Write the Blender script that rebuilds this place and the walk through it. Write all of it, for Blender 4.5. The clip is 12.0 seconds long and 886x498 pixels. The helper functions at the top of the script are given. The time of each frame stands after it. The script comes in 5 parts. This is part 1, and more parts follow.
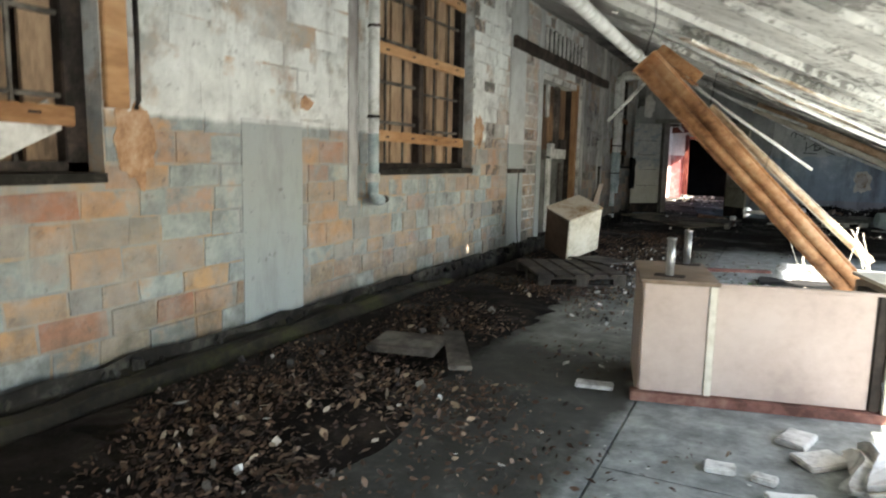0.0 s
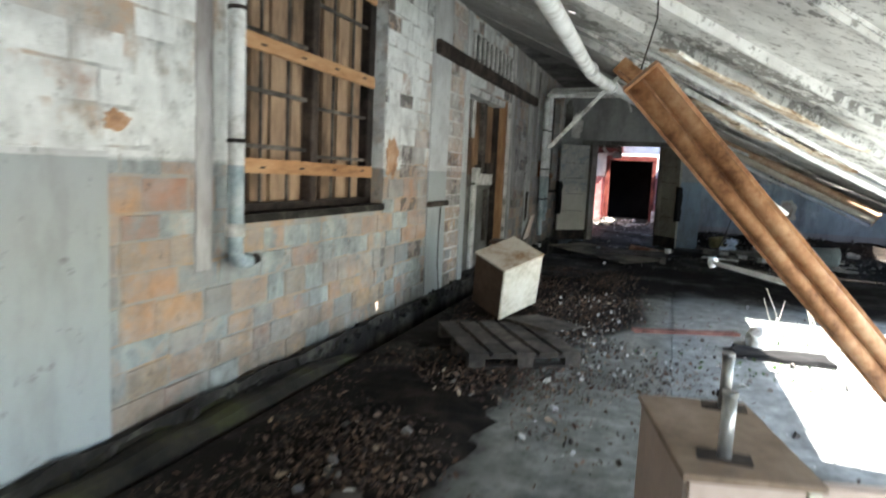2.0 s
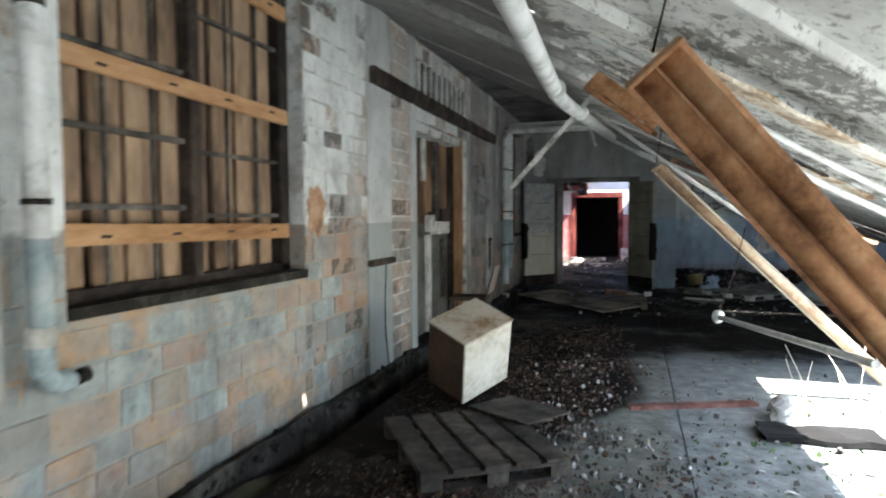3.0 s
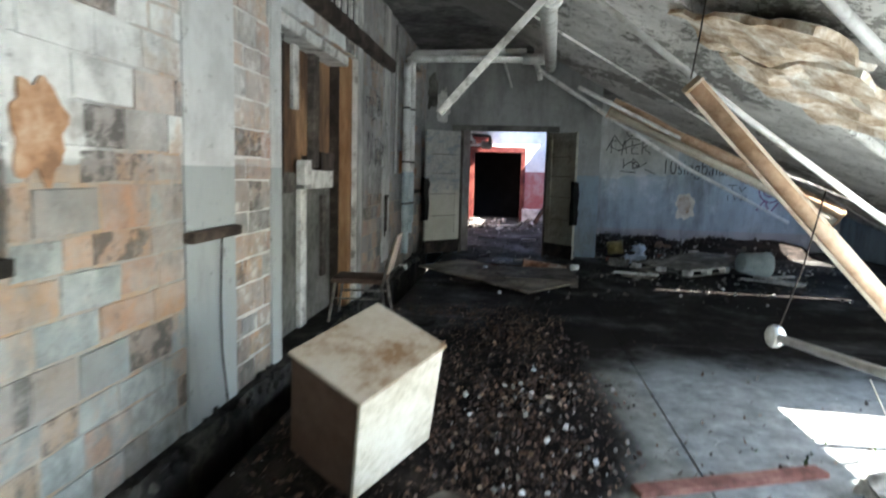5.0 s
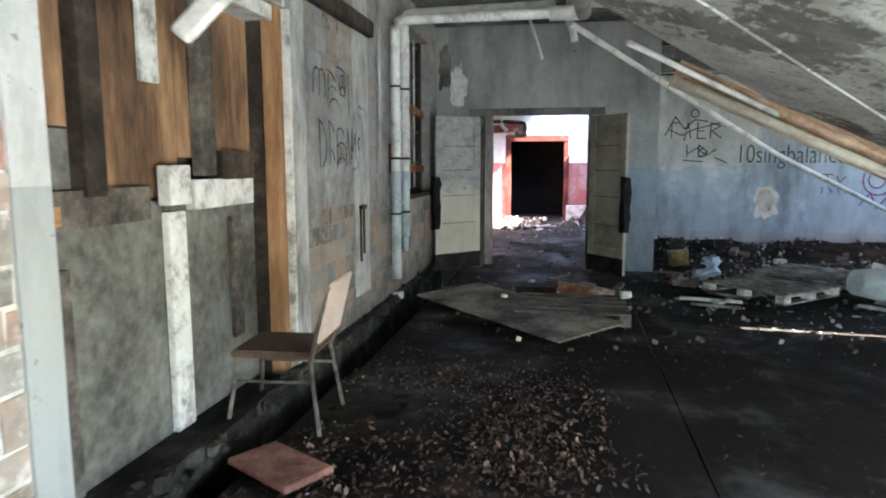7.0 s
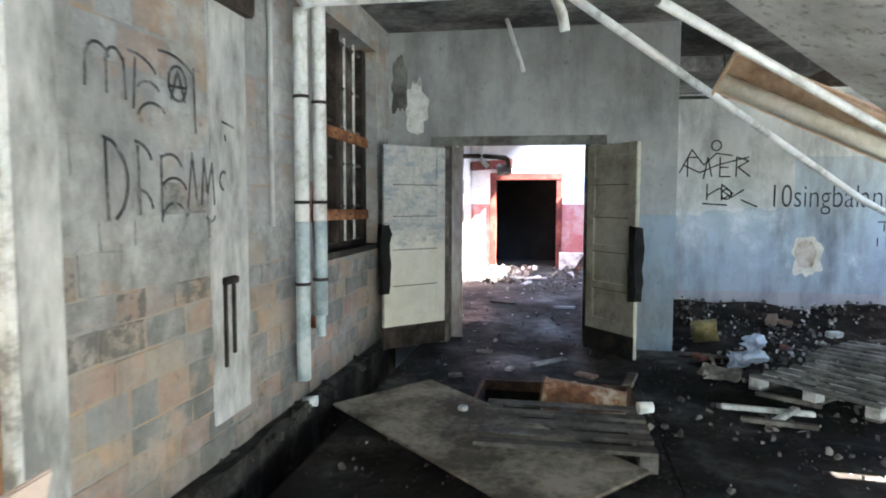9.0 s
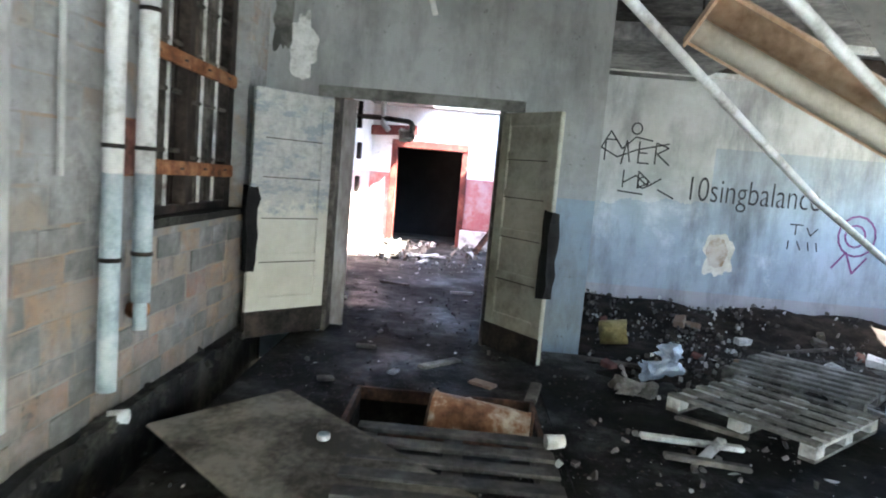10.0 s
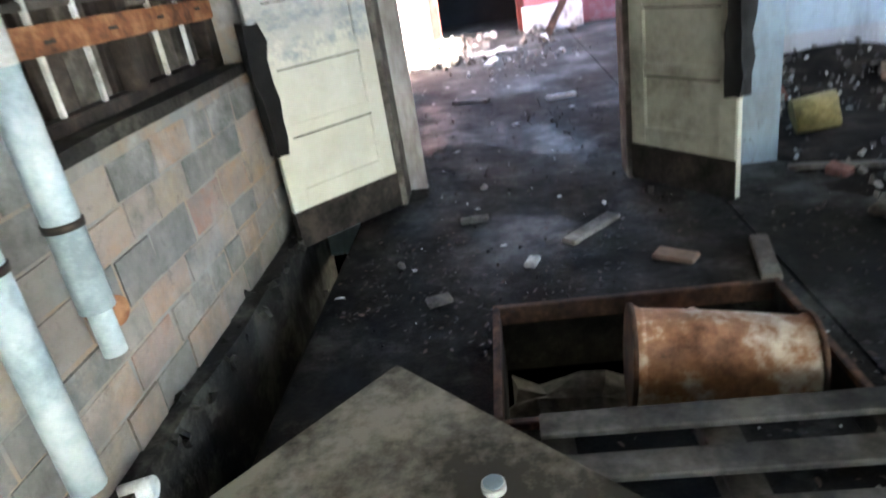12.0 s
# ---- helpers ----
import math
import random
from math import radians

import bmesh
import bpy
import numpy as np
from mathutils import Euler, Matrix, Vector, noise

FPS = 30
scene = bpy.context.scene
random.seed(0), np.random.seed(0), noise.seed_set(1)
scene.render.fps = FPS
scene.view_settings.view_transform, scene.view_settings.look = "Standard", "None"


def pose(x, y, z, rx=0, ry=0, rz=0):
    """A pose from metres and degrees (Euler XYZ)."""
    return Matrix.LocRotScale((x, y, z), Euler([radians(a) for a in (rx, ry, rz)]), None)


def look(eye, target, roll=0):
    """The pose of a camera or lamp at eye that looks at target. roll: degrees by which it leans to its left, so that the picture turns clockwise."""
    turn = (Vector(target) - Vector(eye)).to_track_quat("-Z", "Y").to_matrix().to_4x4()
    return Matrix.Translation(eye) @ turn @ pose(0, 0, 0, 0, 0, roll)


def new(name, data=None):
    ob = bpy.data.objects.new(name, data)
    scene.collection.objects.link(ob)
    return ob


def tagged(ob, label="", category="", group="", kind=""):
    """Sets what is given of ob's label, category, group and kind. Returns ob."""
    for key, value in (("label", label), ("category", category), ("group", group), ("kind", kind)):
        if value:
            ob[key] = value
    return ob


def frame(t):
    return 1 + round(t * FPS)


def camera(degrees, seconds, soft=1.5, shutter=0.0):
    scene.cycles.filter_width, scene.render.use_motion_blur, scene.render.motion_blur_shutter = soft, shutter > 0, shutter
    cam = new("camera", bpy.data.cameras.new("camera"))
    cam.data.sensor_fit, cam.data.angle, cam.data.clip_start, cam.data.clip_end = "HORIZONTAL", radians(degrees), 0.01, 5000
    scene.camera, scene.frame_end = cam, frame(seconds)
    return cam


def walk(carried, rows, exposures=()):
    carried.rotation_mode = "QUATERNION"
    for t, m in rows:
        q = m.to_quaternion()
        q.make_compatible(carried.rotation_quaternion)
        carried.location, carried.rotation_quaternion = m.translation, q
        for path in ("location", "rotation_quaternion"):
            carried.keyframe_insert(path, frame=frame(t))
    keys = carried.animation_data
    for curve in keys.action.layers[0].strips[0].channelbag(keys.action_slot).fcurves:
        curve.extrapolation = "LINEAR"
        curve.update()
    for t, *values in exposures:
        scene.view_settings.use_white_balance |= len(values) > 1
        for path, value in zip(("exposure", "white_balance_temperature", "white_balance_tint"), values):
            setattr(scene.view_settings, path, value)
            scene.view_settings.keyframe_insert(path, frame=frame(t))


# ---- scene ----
cam = camera(67.7, 12.0, soft=1.9, shutter=0.5)
PATH = [
    (0, (-0.686, 2.909, 1.195), (-1.561, 4.686, 0.922), 1.2),
    (0.5, (-0.977, 3.011, 1.226), (-1.845, 4.775, 0.864), 5.0),
    (1, (-1.123, 3.309, 1.323), (-2.084, 5.049, 1.101), 2.8),
    (1.5, (-1.252, 3.775, 1.369), (-2.132, 5.541, 1.042), 2.6),
    (2, (-1.321, 4.411, 1.406), (-1.96, 6.291, 1.169), 2.7),
    (2.5, (-1.384, 5.064, 1.445), (-2.004, 6.961, 1.321), 2.9),
    (3, (-1.535, 5.613, 1.455), (-2.088, 7.533, 1.353), -0.3),
    (3.1, (-1.585, 5.721, 1.45), (-2.104, 7.65, 1.36), -1.0),
    (3.2, (-1.621, 5.827, 1.44), (-2.141, 7.755, 1.323), -0.2),
    (4.8, (-2.147, 7.597, 1.395), (-2.393, 9.554, 1.065), 0.4),
    (5, (-2.142, 7.832, 1.394), (-2.35, 9.808, 1.162), 1.5),
    (5.5, (-2.085, 8.421, 1.428), (-2.238, 10.407, 1.247), 1.1),
    (6, (-1.989, 8.982, 1.448), (-2.175, 10.968, 1.295), 3.3),
    (6.5, (-1.892, 9.496, 1.449), (-2.272, 11.439, 1.164), -0.5),
    (6.7, (-1.895, 9.74, 1.457), (-2.241, 11.693, 1.2), -0.4),
    (8.3, (-1.984, 11.509, 1.516), (-2.5, 13.417, 1.214), 3.6),
    (8.5, (-1.969, 11.787, 1.516), (-2.352, 13.728, 1.224), 3.3),
    (9, (-1.865, 12.308, 1.526), (-2.216, 14.272, 1.38), 0.2),
    (9.5, (-1.865, 12.852, 1.523), (-2.08, 14.83, 1.32), 2.8),
    (10, (-1.898, 13.384, 1.512), (-1.943, 15.371, 1.288), 5.0),
    (10.5, (-1.946, 13.87, 1.548), (-1.977, 15.859, 1.339), 1.9),
    (11, (-2.107, 14.349, 1.537), (-2.17, 16.338, 1.339), 2.8),
    (11.5, (-2.286, 14.838, 1.473), (-2.462, 16.766, 0.971), -3.0),
    (12, (-2.344, 15.221, 1.475), (-2.58, 17.033, 0.66), -9.4),
]
walk(cam, [(t, look(eye, target, roll)) for t, eye, target, roll in PATH],
     [(0, 3.27, 7000, 10), (0.5, 3.47, 7100, 10), (1.5, 3.6, 6700, 10), (3.0, 3.4, 6300, 10), (5.0, 3.95, 6300, 10), (6.0, 4.2, 6300, 10), (6.5, 4.6, 6400, 10), (8.5, 5.38, 6400, 9), (10.0, 5.55, 6300, 9), (11.0, 5.55, 6300, 9), (11.5, 5.15, 6400, 10), (12.0, 6.27, 6500, 9)])


# ---- light ----
world = bpy.data.worlds.new("world")
scene.world = world
world.use_nodes = True
wn = world.node_tree.nodes
sky = wn.new("ShaderNodeTexSky")
sky.sky_type, sky.sun_disc = "NISHITA", False
SUN = Vector((0.574, -0.2, 0.819)).normalized()
sky.sun_elevation, sky.sun_rotation = math.asin(SUN.z), math.atan2(SUN.x, SUN.y)
wn["Background"].inputs["Strength"].default_value = 0.11
world.node_tree.links.new(sky.outputs["Color"], wn["Background"].inputs["Color"])
sun = new("sun", bpy.data.lights.new("sun", "SUN"))
sun.data.energy, sun.data.angle, sun.data.color = 5.0, radians(0.6), (1.0, 0.95, 0.88)
sun.matrix_world = look(SUN * 40, (0, 0, 0))


# ---- materials ----
def nodes(name):
    m = bpy.data.materials.new(name)
    m.use_nodes = True
    t = m.node_tree
    return m, t, t.nodes["Principled BSDF"]


def ramp(t, fac, stops):
    r = t.nodes.new("ShaderNodeValToRGB")
    e = r.color_ramp.elements
    while len(e) < len(stops):
        e.new(0.5)
    for k, (p, c) in zip(e, stops):
        k.position, k.color = p, (*c, 1) if len(c) == 3 else c
    t.links.new(fac, r.inputs["Fac"])
    return r.outputs["Color"]


def noisy(t, vec, scale, detail=6, rough=0.6, stretch=None):
    n = t.nodes.new("ShaderNodeTexNoise")
    n.inputs["Scale"].default_value, n.inputs["Detail"].default_value, n.inputs["Roughness"].default_value = scale, detail, rough
    if stretch:
        mp = t.nodes.new("ShaderNodeMapping")
        mp.inputs["Scale"].default_value = stretch
        t.links.new(vec, mp.inputs["Vector"])
        vec = mp.outputs["Vector"]
    t.links.new(vec, n.inputs["Vector"])
    return n.outputs["Fac"]


def maths(t, op, a, b=0.0, clamp=False):
    n = t.nodes.new("ShaderNodeMath")
    n.operation, n.use_clamp = op, clamp
    for k, v in enumerate((a, b)):
        if isinstance(v, (int, float)):
            n.inputs[k].default_value = v
        else:
            t.links.new(v, n.inputs[k])
    return n.outputs[0]


def mix(t, fac, a, b, blend="MIX"):
    n = t.nodes.new("ShaderNodeMix")
    n.data_type, n.blend_type = "RGBA", blend
    for k, v in ((0, fac), (6, a), (7, b)):
        if isinstance(v, (int, float)):
            n.inputs[k].default_value = v
        elif isinstance(v, tuple):
            n.inputs[k].default_value = (*v, 1)
        else:
            t.links.new(v, n.inputs[k])
    return n.outputs[2]


def bump(t, bsdf, height, strength, distance=0.01):
    b = t.nodes.new("ShaderNodeBump")
    b.inputs["Strength"].default_value, b.inputs["Distance"].default_value = strength, distance
    t.links.new(height, b.inputs["Height"])
    t.links.new(b.outputs["Normal"], bsdf.inputs["Normal"])


def position(t):
    return t.nodes.new("ShaderNodeNewGeometry").outputs["Position"]


def surface(name, dark, mid, light, scale=3.0, fine=40.0, rough=0.8, relief=0.4, stretch=None, metal=0.0, dist=0.01, contrast=0.12):
    """A worn surface: large stains, fine grain and relief."""
    m, t, b = nodes(name)
    p = position(t)
    big, small = noisy(t, p, scale, 8, 0.65, stretch), noisy(t, p, fine, 4, 0.6, stretch)
    f = maths(t, "ADD", maths(t, "MULTIPLY", big, 0.75), maths(t, "MULTIPLY", small, 0.25))
    col = ramp(t, f, [(0.5 - contrast, dark), (0.5, mid), (0.5 + contrast, light)])
    t.links.new(col, b.inputs["Base Color"])
    t.links.new(maths(t, "ADD", maths(t, "MULTIPLY", small, 0.3), rough - 0.15, True), b.inputs["Roughness"])
    b.inputs["Metallic"].default_value = metal
    b.inputs["Specular IOR Level"].default_value = 0.3
    bump(t, b, f, relief, dist)
    return m


def brick_paint(name, island, mortar=False):
    """Clay blocks under flaking paint: white above a blue-grey dado."""
    m, t, b = nodes(name)
    geo = t.nodes.new("ShaderNodeNewGeometry")
    p = geo.outputs["Position"]
    rnd = geo.outputs["Random Per Island"] if island else t.nodes.new("ShaderNodeObjectInfo").outputs["Random"]
    if mortar:
        rnd = maths(t, "ADD", 0.12, 0.0)
    sep = t.nodes.new("ShaderNodeSeparateXYZ")
    t.links.new(p, sep.inputs[0])
    y, z = sep.outputs["Y"], sep.outputs["Z"]
    n1, n2, n3 = noisy(t, p, 0.9, 6, 0.6), noisy(t, p, 7.0, 8, 0.72), noisy(t, p, 45.0, 4, 0.6)
    n4 = noisy(t, p, 3.2, 6, 0.65, (1, 0.45, 1.6))
    other = maths(t, "FRACT", maths(t, "ADD", maths(t, "MULTIPLY", rnd, 37.7), 0.31))
    tone = maths(t, "FRACT", maths(t, "ADD", rnd, maths(t, "MULTIPLY", maths(t, "SUBTRACT", n4, 0.5), 0.1)))
    clay = ramp(t, tone, [(0.0, (0.53, 0.3, 0.14)), (0.14, (0.46, 0.28, 0.19)), (0.28, (0.57, 0.37, 0.2)), (0.4, (0.4, 0.19, 0.13)), (0.5, (0.5, 0.38, 0.25)), (0.6, (0.25, 0.31, 0.33)), (0.7, (0.54, 0.31, 0.15)), (0.8, (0.46, 0.32, 0.23)), (0.9, (0.24, 0.27, 0.275)), (1.0, (0.5, 0.32, 0.17))])
    edge = maths(t, "MULTIPLY", maths(t, "SUBTRACT", maths(t, "ADD", z, maths(t, "MULTIPLY", n2, 0.05)), 1.4), 30.0, True)
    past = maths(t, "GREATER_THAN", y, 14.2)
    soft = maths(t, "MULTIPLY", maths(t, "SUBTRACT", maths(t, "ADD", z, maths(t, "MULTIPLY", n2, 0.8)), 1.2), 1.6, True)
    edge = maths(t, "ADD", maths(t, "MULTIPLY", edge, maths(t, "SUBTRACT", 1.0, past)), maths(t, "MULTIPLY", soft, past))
    clay = mix(t, ramp(t, n2, [(0.3, (0.5, 0.5, 0.5)), (0.55, (0, 0, 0))]), clay, (0.13, 0.1, 0.085))
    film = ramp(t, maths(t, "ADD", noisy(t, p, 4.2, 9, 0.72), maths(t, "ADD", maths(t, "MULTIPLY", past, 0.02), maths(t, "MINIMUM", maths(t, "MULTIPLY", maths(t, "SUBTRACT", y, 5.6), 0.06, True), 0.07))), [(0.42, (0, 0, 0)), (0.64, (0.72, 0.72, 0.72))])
    clay = mix(t, film, clay, ramp(t, n4, [(0.35, (0.25, 0.25, 0.245)), (0.6, (0.43, 0.375, 0.335))]))
    f = maths(t, "ADD", maths(t, "MULTIPLY", noisy(t, p, 1.9, 8, 0.68), 0.55), maths(t, "MULTIPLY", n2, 0.45))
    white = ramp(t, f, [(0.34, (0.36, 0.37, 0.36)), (0.44, (0.66, 0.68, 0.66)), (0.58, (0.82, 0.84, 0.82))])
    blue = ramp(t, f, [(0.36, (0.17, 0.19, 0.19)), (0.47, (0.3, 0.335, 0.335)), (0.6, (0.47, 0.5, 0.49))])
    paint = mix(t, edge, blue, white)
    # greyer, older coat past the boarded doorway, tones lowered for the shade there
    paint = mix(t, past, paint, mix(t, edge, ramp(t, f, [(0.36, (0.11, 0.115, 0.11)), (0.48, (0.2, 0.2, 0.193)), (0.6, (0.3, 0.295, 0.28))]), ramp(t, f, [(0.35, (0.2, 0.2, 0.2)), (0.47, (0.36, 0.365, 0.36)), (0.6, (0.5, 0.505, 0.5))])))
    # paint is thin on the dado and mostly whole above it, block by block
    wear = maths(t, "ADD", maths(t, "MULTIPLY", maths(t, "SUBTRACT", other, 0.5), 0.62), maths(t, "MULTIPLY", maths(t, "SUBTRACT", n1, 0.5), 1.5))
    wear = maths(t, "ADD", wear, maths(t, "MULTIPLY", maths(t, "SUBTRACT", n2, 0.5), 0.4))
    wear = maths(t, "ADD", wear, maths(t, "ADD", 0.6, maths(t, "MULTIPLY", edge, -0.36)))
    bare = ramp(t, wear, [(0.44, (0, 0, 0)), (0.53, (0.85, 0.85, 0.85)), (0.72, (1, 1, 1))])
    if mortar:
        clay = ramp(t, noisy(t, p, 3.4, 7, 0.65), [(0.4, (0.3, 0.315, 0.31)), (0.5, (0.38, 0.34, 0.29)), (0.6, (0.45, 0.31, 0.2))])
    col = mix(t, bare, paint, clay)
    # bare weathered stretch beside the doorway
    strip = maths(t, "MULTIPLY", maths(t, "GREATER_THAN", y, 11.38), maths(t, "LESS_THAN", y, 11.95))
    pier = maths(t, "MULTIPLY", maths(t, "GREATER_THAN", y, 9.7), maths(t, "LESS_THAN", y, 16.2))
    if not mortar:
        # blocks with a broken face, the dark inside painted on as colour
        hole = maths(t, "MULTIPLY", maths(t, "GREATER_THAN", other, 0.87), pier)
        hole = maths(t, "MULTIPLY", hole, ramp(t, n2, [(0.45, (0, 0, 0)), (0.53, (0.85, 0.85, 0.85))]))
        col = mix(t, maths(t, "MULTIPLY", strip, 0.75), col, clay)
        smear = ramp(t, noisy(t, p, 9.0, 8, 0.7), [(0.53, (0, 0, 0)), (0.64, (0.6, 0.6, 0.6))])
        col = mix(t, hole, col, (0.1, 0.095, 0.09))
        col = mix(t, maths(t, "MULTIPLY", smear, strip), col, (0.74, 0.74, 0.71))
    else:
        col = mix(t, maths(t, "MULTIPLY", strip, 0.8), col, (0.72, 0.71, 0.68))
    wash = ramp(t, noisy(t, p, 2.1, 9, 0.72, (1, 0.7, 1.2)), [(0.5, (0, 0, 0)), (0.6, (0.5, 0.5, 0.5)), (0.72, (0.72, 0.72, 0.72))])
    col = mix(t, wash, col, mix(t, edge, ramp(t, n2, [(0.35, (0.2, 0.205, 0.2)), (0.6, (0.42, 0.425, 0.41))]), ramp(t, n2, [(0.35, (0.4, 0.4, 0.39)), (0.6, (0.66, 0.67, 0.65))])))
    stain = ramp(t, noisy(t, p, 1.0, 7, 0.7, (1.5, 1.5, 0.35)), [(0.55, (0, 0, 0)), (0.76, (0.7, 0.7, 0.7))])
    col = mix(t, stain, col, (0.1, 0.097, 0.09))
    # shade at the foot of the wall painted into the colour
    foot_shade = ramp(t, maths(t, "ADD", maths(t, "MULTIPLY", z, 0.9), maths(t, "MULTIPLY", n2, 0.5)), [(0.3, (0.7, 0.7, 0.7)), (0.62, (0, 0, 0))])
    col = mix(t, foot_shade, col, (0.1, 0.09, 0.07))
    speck = ramp(t, noisy(t, p, 13.0, 7, 0.75), [(0.58, (0, 0, 0)), (0.68, (0.6, 0.6, 0.6))])
    col = mix(t, speck, col, (0.13, 0.12, 0.11))
    # further dimming past the doorway, shade painted into the colour
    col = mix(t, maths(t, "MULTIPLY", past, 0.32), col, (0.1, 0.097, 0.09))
    t.links.new(col, b.inputs["Base Color"])
    b.inputs["Roughness"].default_value = 0.88
    b.inputs["Specular IOR Level"].default_value = 0.25
    bump(t, b, maths(t, "ADD", maths(t, "MULTIPLY", n2, 1.0), maths(t, "MULTIPLY", n3, 0.4)), 0.7, 0.02)
    return m


def dado_paint(name, low, high, split, grime=(0.1, 0.1, 0.1), amount=0.5):
    """Painted plaster in two colours with a hard line between them."""
    m, t, b = nodes(name)
    p = position(t)
    sep = t.nodes.new("ShaderNodeSeparateXYZ")
    t.links.new(p, sep.inputs[0])
    n1, n2 = noisy(t, p, 1.1, 8, 0.65), noisy(t, p, 14.0, 6, 0.7)
    edge = maths(t, "GREATER_THAN", maths(t, "ADD", sep.outputs["Z"], maths(t, "MULTIPLY", n2, 0.015)), split)
    col = mix(t, edge, low, high)
    col = mix(t, maths(t, "MULTIPLY", n2, 0.3), col, tuple(0.6 * c for c in high))
    blotch = ramp(t, noisy(t, p, 3.0, 8, 0.7), [(0.46, (0, 0, 0)), (0.6, (0.4, 0.4, 0.4))])
    col = mix(t, blotch, col, tuple(0.55 * c for c in high))
    chip = ramp(t, noisy(t, p, 11.0, 7, 0.75), [(0.61, (0, 0, 0)), (0.66, (0.6, 0.6, 0.6))])
    col = mix(t, chip, col, tuple(1.5 * c * 0.5 for c in grime))
    streak = ramp(t, noisy(t, p, 1.2, 8, 0.7, (1.4, 1.4, 0.4)), [(0.48, (0, 0, 0)), (0.72, (amount,) * 3)])
    col = mix(t, streak, col, grime)
    t.links.new(col, b.inputs["Base Color"])
    b.inputs["Roughness"].default_value = 0.75
    bump(t, b, maths(t, "ADD", n1, maths(t, "MULTIPLY", n2, 0.4)), 0.35, 0.01)
    return m


def floor_stuff():
    """Concrete slab, pale and dusty where it is dry, black with dirt along the wall, near-black towards the back."""
    m, t, b = nodes("floor_concrete")
    p = position(t)
    sep = t.nodes.new("ShaderNodeSeparateXYZ")
    t.links.new(p, sep.inputs[0])
    n1, n2, n3 = noisy(t, p, 0.9, 8, 0.7), noisy(t, p, 7.0, 6, 0.7), noisy(t, p, 60.0, 4, 0.7)
    pale = ramp(t, n2, [(0.3, (0.1, 0.108, 0.104)), (0.48, (0.22, 0.237, 0.23)), (0.7, (0.4, 0.425, 0.41))])
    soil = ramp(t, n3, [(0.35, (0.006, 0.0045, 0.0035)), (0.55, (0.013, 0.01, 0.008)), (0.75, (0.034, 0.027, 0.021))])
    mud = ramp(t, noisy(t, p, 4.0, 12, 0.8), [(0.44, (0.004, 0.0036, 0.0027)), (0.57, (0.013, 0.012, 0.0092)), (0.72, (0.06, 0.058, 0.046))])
    # damp unswept half of the slab beside the wall
    wet = ramp(t, n2, [(0.3, (0.08, 0.083, 0.068)), (0.5, (0.2, 0.207, 0.182)), (0.7, (0.36, 0.37, 0.335))])
    half = ramp(t, maths(t, "ADD", maths(t, "MULTIPLY", maths(t, "ADD", sep.outputs["X"], 1.25), -1.6), n1), [(0.45, (0, 0, 0)), (0.6, (0.85, 0.85, 0.85))])
    # this half is darker below about y 7
    front_dark = ramp(t, maths(t, "ADD", maths(t, "MULTIPLY", maths(t, "SUBTRACT", sep.outputs["Y"], 7.0), 0.35), n1), [(0.38, (0.9, 0.9, 0.9)), (0.62, (0, 0, 0))])
    wet = mix(t, front_dark, wet, ramp(t, n2, [(0.35, (0.012, 0.011, 0.008)), (0.55, (0.03, 0.029, 0.021)), (0.75, (0.08, 0.08, 0.064))]))
    pale = mix(t, half, pale, wet)
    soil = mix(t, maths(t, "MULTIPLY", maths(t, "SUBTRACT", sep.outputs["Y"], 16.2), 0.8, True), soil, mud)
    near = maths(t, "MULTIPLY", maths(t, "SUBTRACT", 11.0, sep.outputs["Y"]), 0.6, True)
    # paler tone past y 18.2
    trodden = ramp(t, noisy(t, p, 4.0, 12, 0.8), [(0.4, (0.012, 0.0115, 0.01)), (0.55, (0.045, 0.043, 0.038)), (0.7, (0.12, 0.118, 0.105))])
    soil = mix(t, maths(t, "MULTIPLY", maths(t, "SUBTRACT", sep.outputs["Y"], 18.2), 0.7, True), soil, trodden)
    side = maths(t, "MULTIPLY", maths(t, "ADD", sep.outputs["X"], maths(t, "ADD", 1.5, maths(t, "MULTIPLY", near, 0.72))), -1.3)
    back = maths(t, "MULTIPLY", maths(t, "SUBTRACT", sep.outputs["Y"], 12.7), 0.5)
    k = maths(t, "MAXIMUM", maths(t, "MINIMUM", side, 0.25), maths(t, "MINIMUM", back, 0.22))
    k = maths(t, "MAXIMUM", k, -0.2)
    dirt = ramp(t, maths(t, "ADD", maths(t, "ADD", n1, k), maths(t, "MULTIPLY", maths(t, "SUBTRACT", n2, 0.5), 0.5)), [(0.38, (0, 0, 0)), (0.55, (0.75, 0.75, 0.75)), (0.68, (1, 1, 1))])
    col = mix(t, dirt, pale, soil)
    t.links.new(col, b.inputs["Base Color"])
    t.links.new(mix(t, dirt, ramp(t, n2, [(0.35, (0.5, 0.5, 0.5)), (0.6, (0.85, 0.85, 0.85))]), ramp(t, n1, [(0.35, (0.42, 0.42, 0.42)), (0.55, (0.95, 0.95, 0.95))])), b.inputs["Roughness"])
    b.inputs["Specular IOR Level"].default_value = 0.15
    bump(t, b, maths(t, "ADD", n2, maths(t, "MULTIPLY", n3, 0.6)), 0.5, 0.012)
    return m


def leaf_stuff(name, stops):
    m, t, b = nodes(name)
    geo = t.nodes.new("ShaderNodeNewGeometry")
    t.links.new(ramp(t, geo.outputs["Random Per Island"], stops), b.inputs["Base Color"])
    b.inputs["Roughness"].default_value = 0.7
    return m


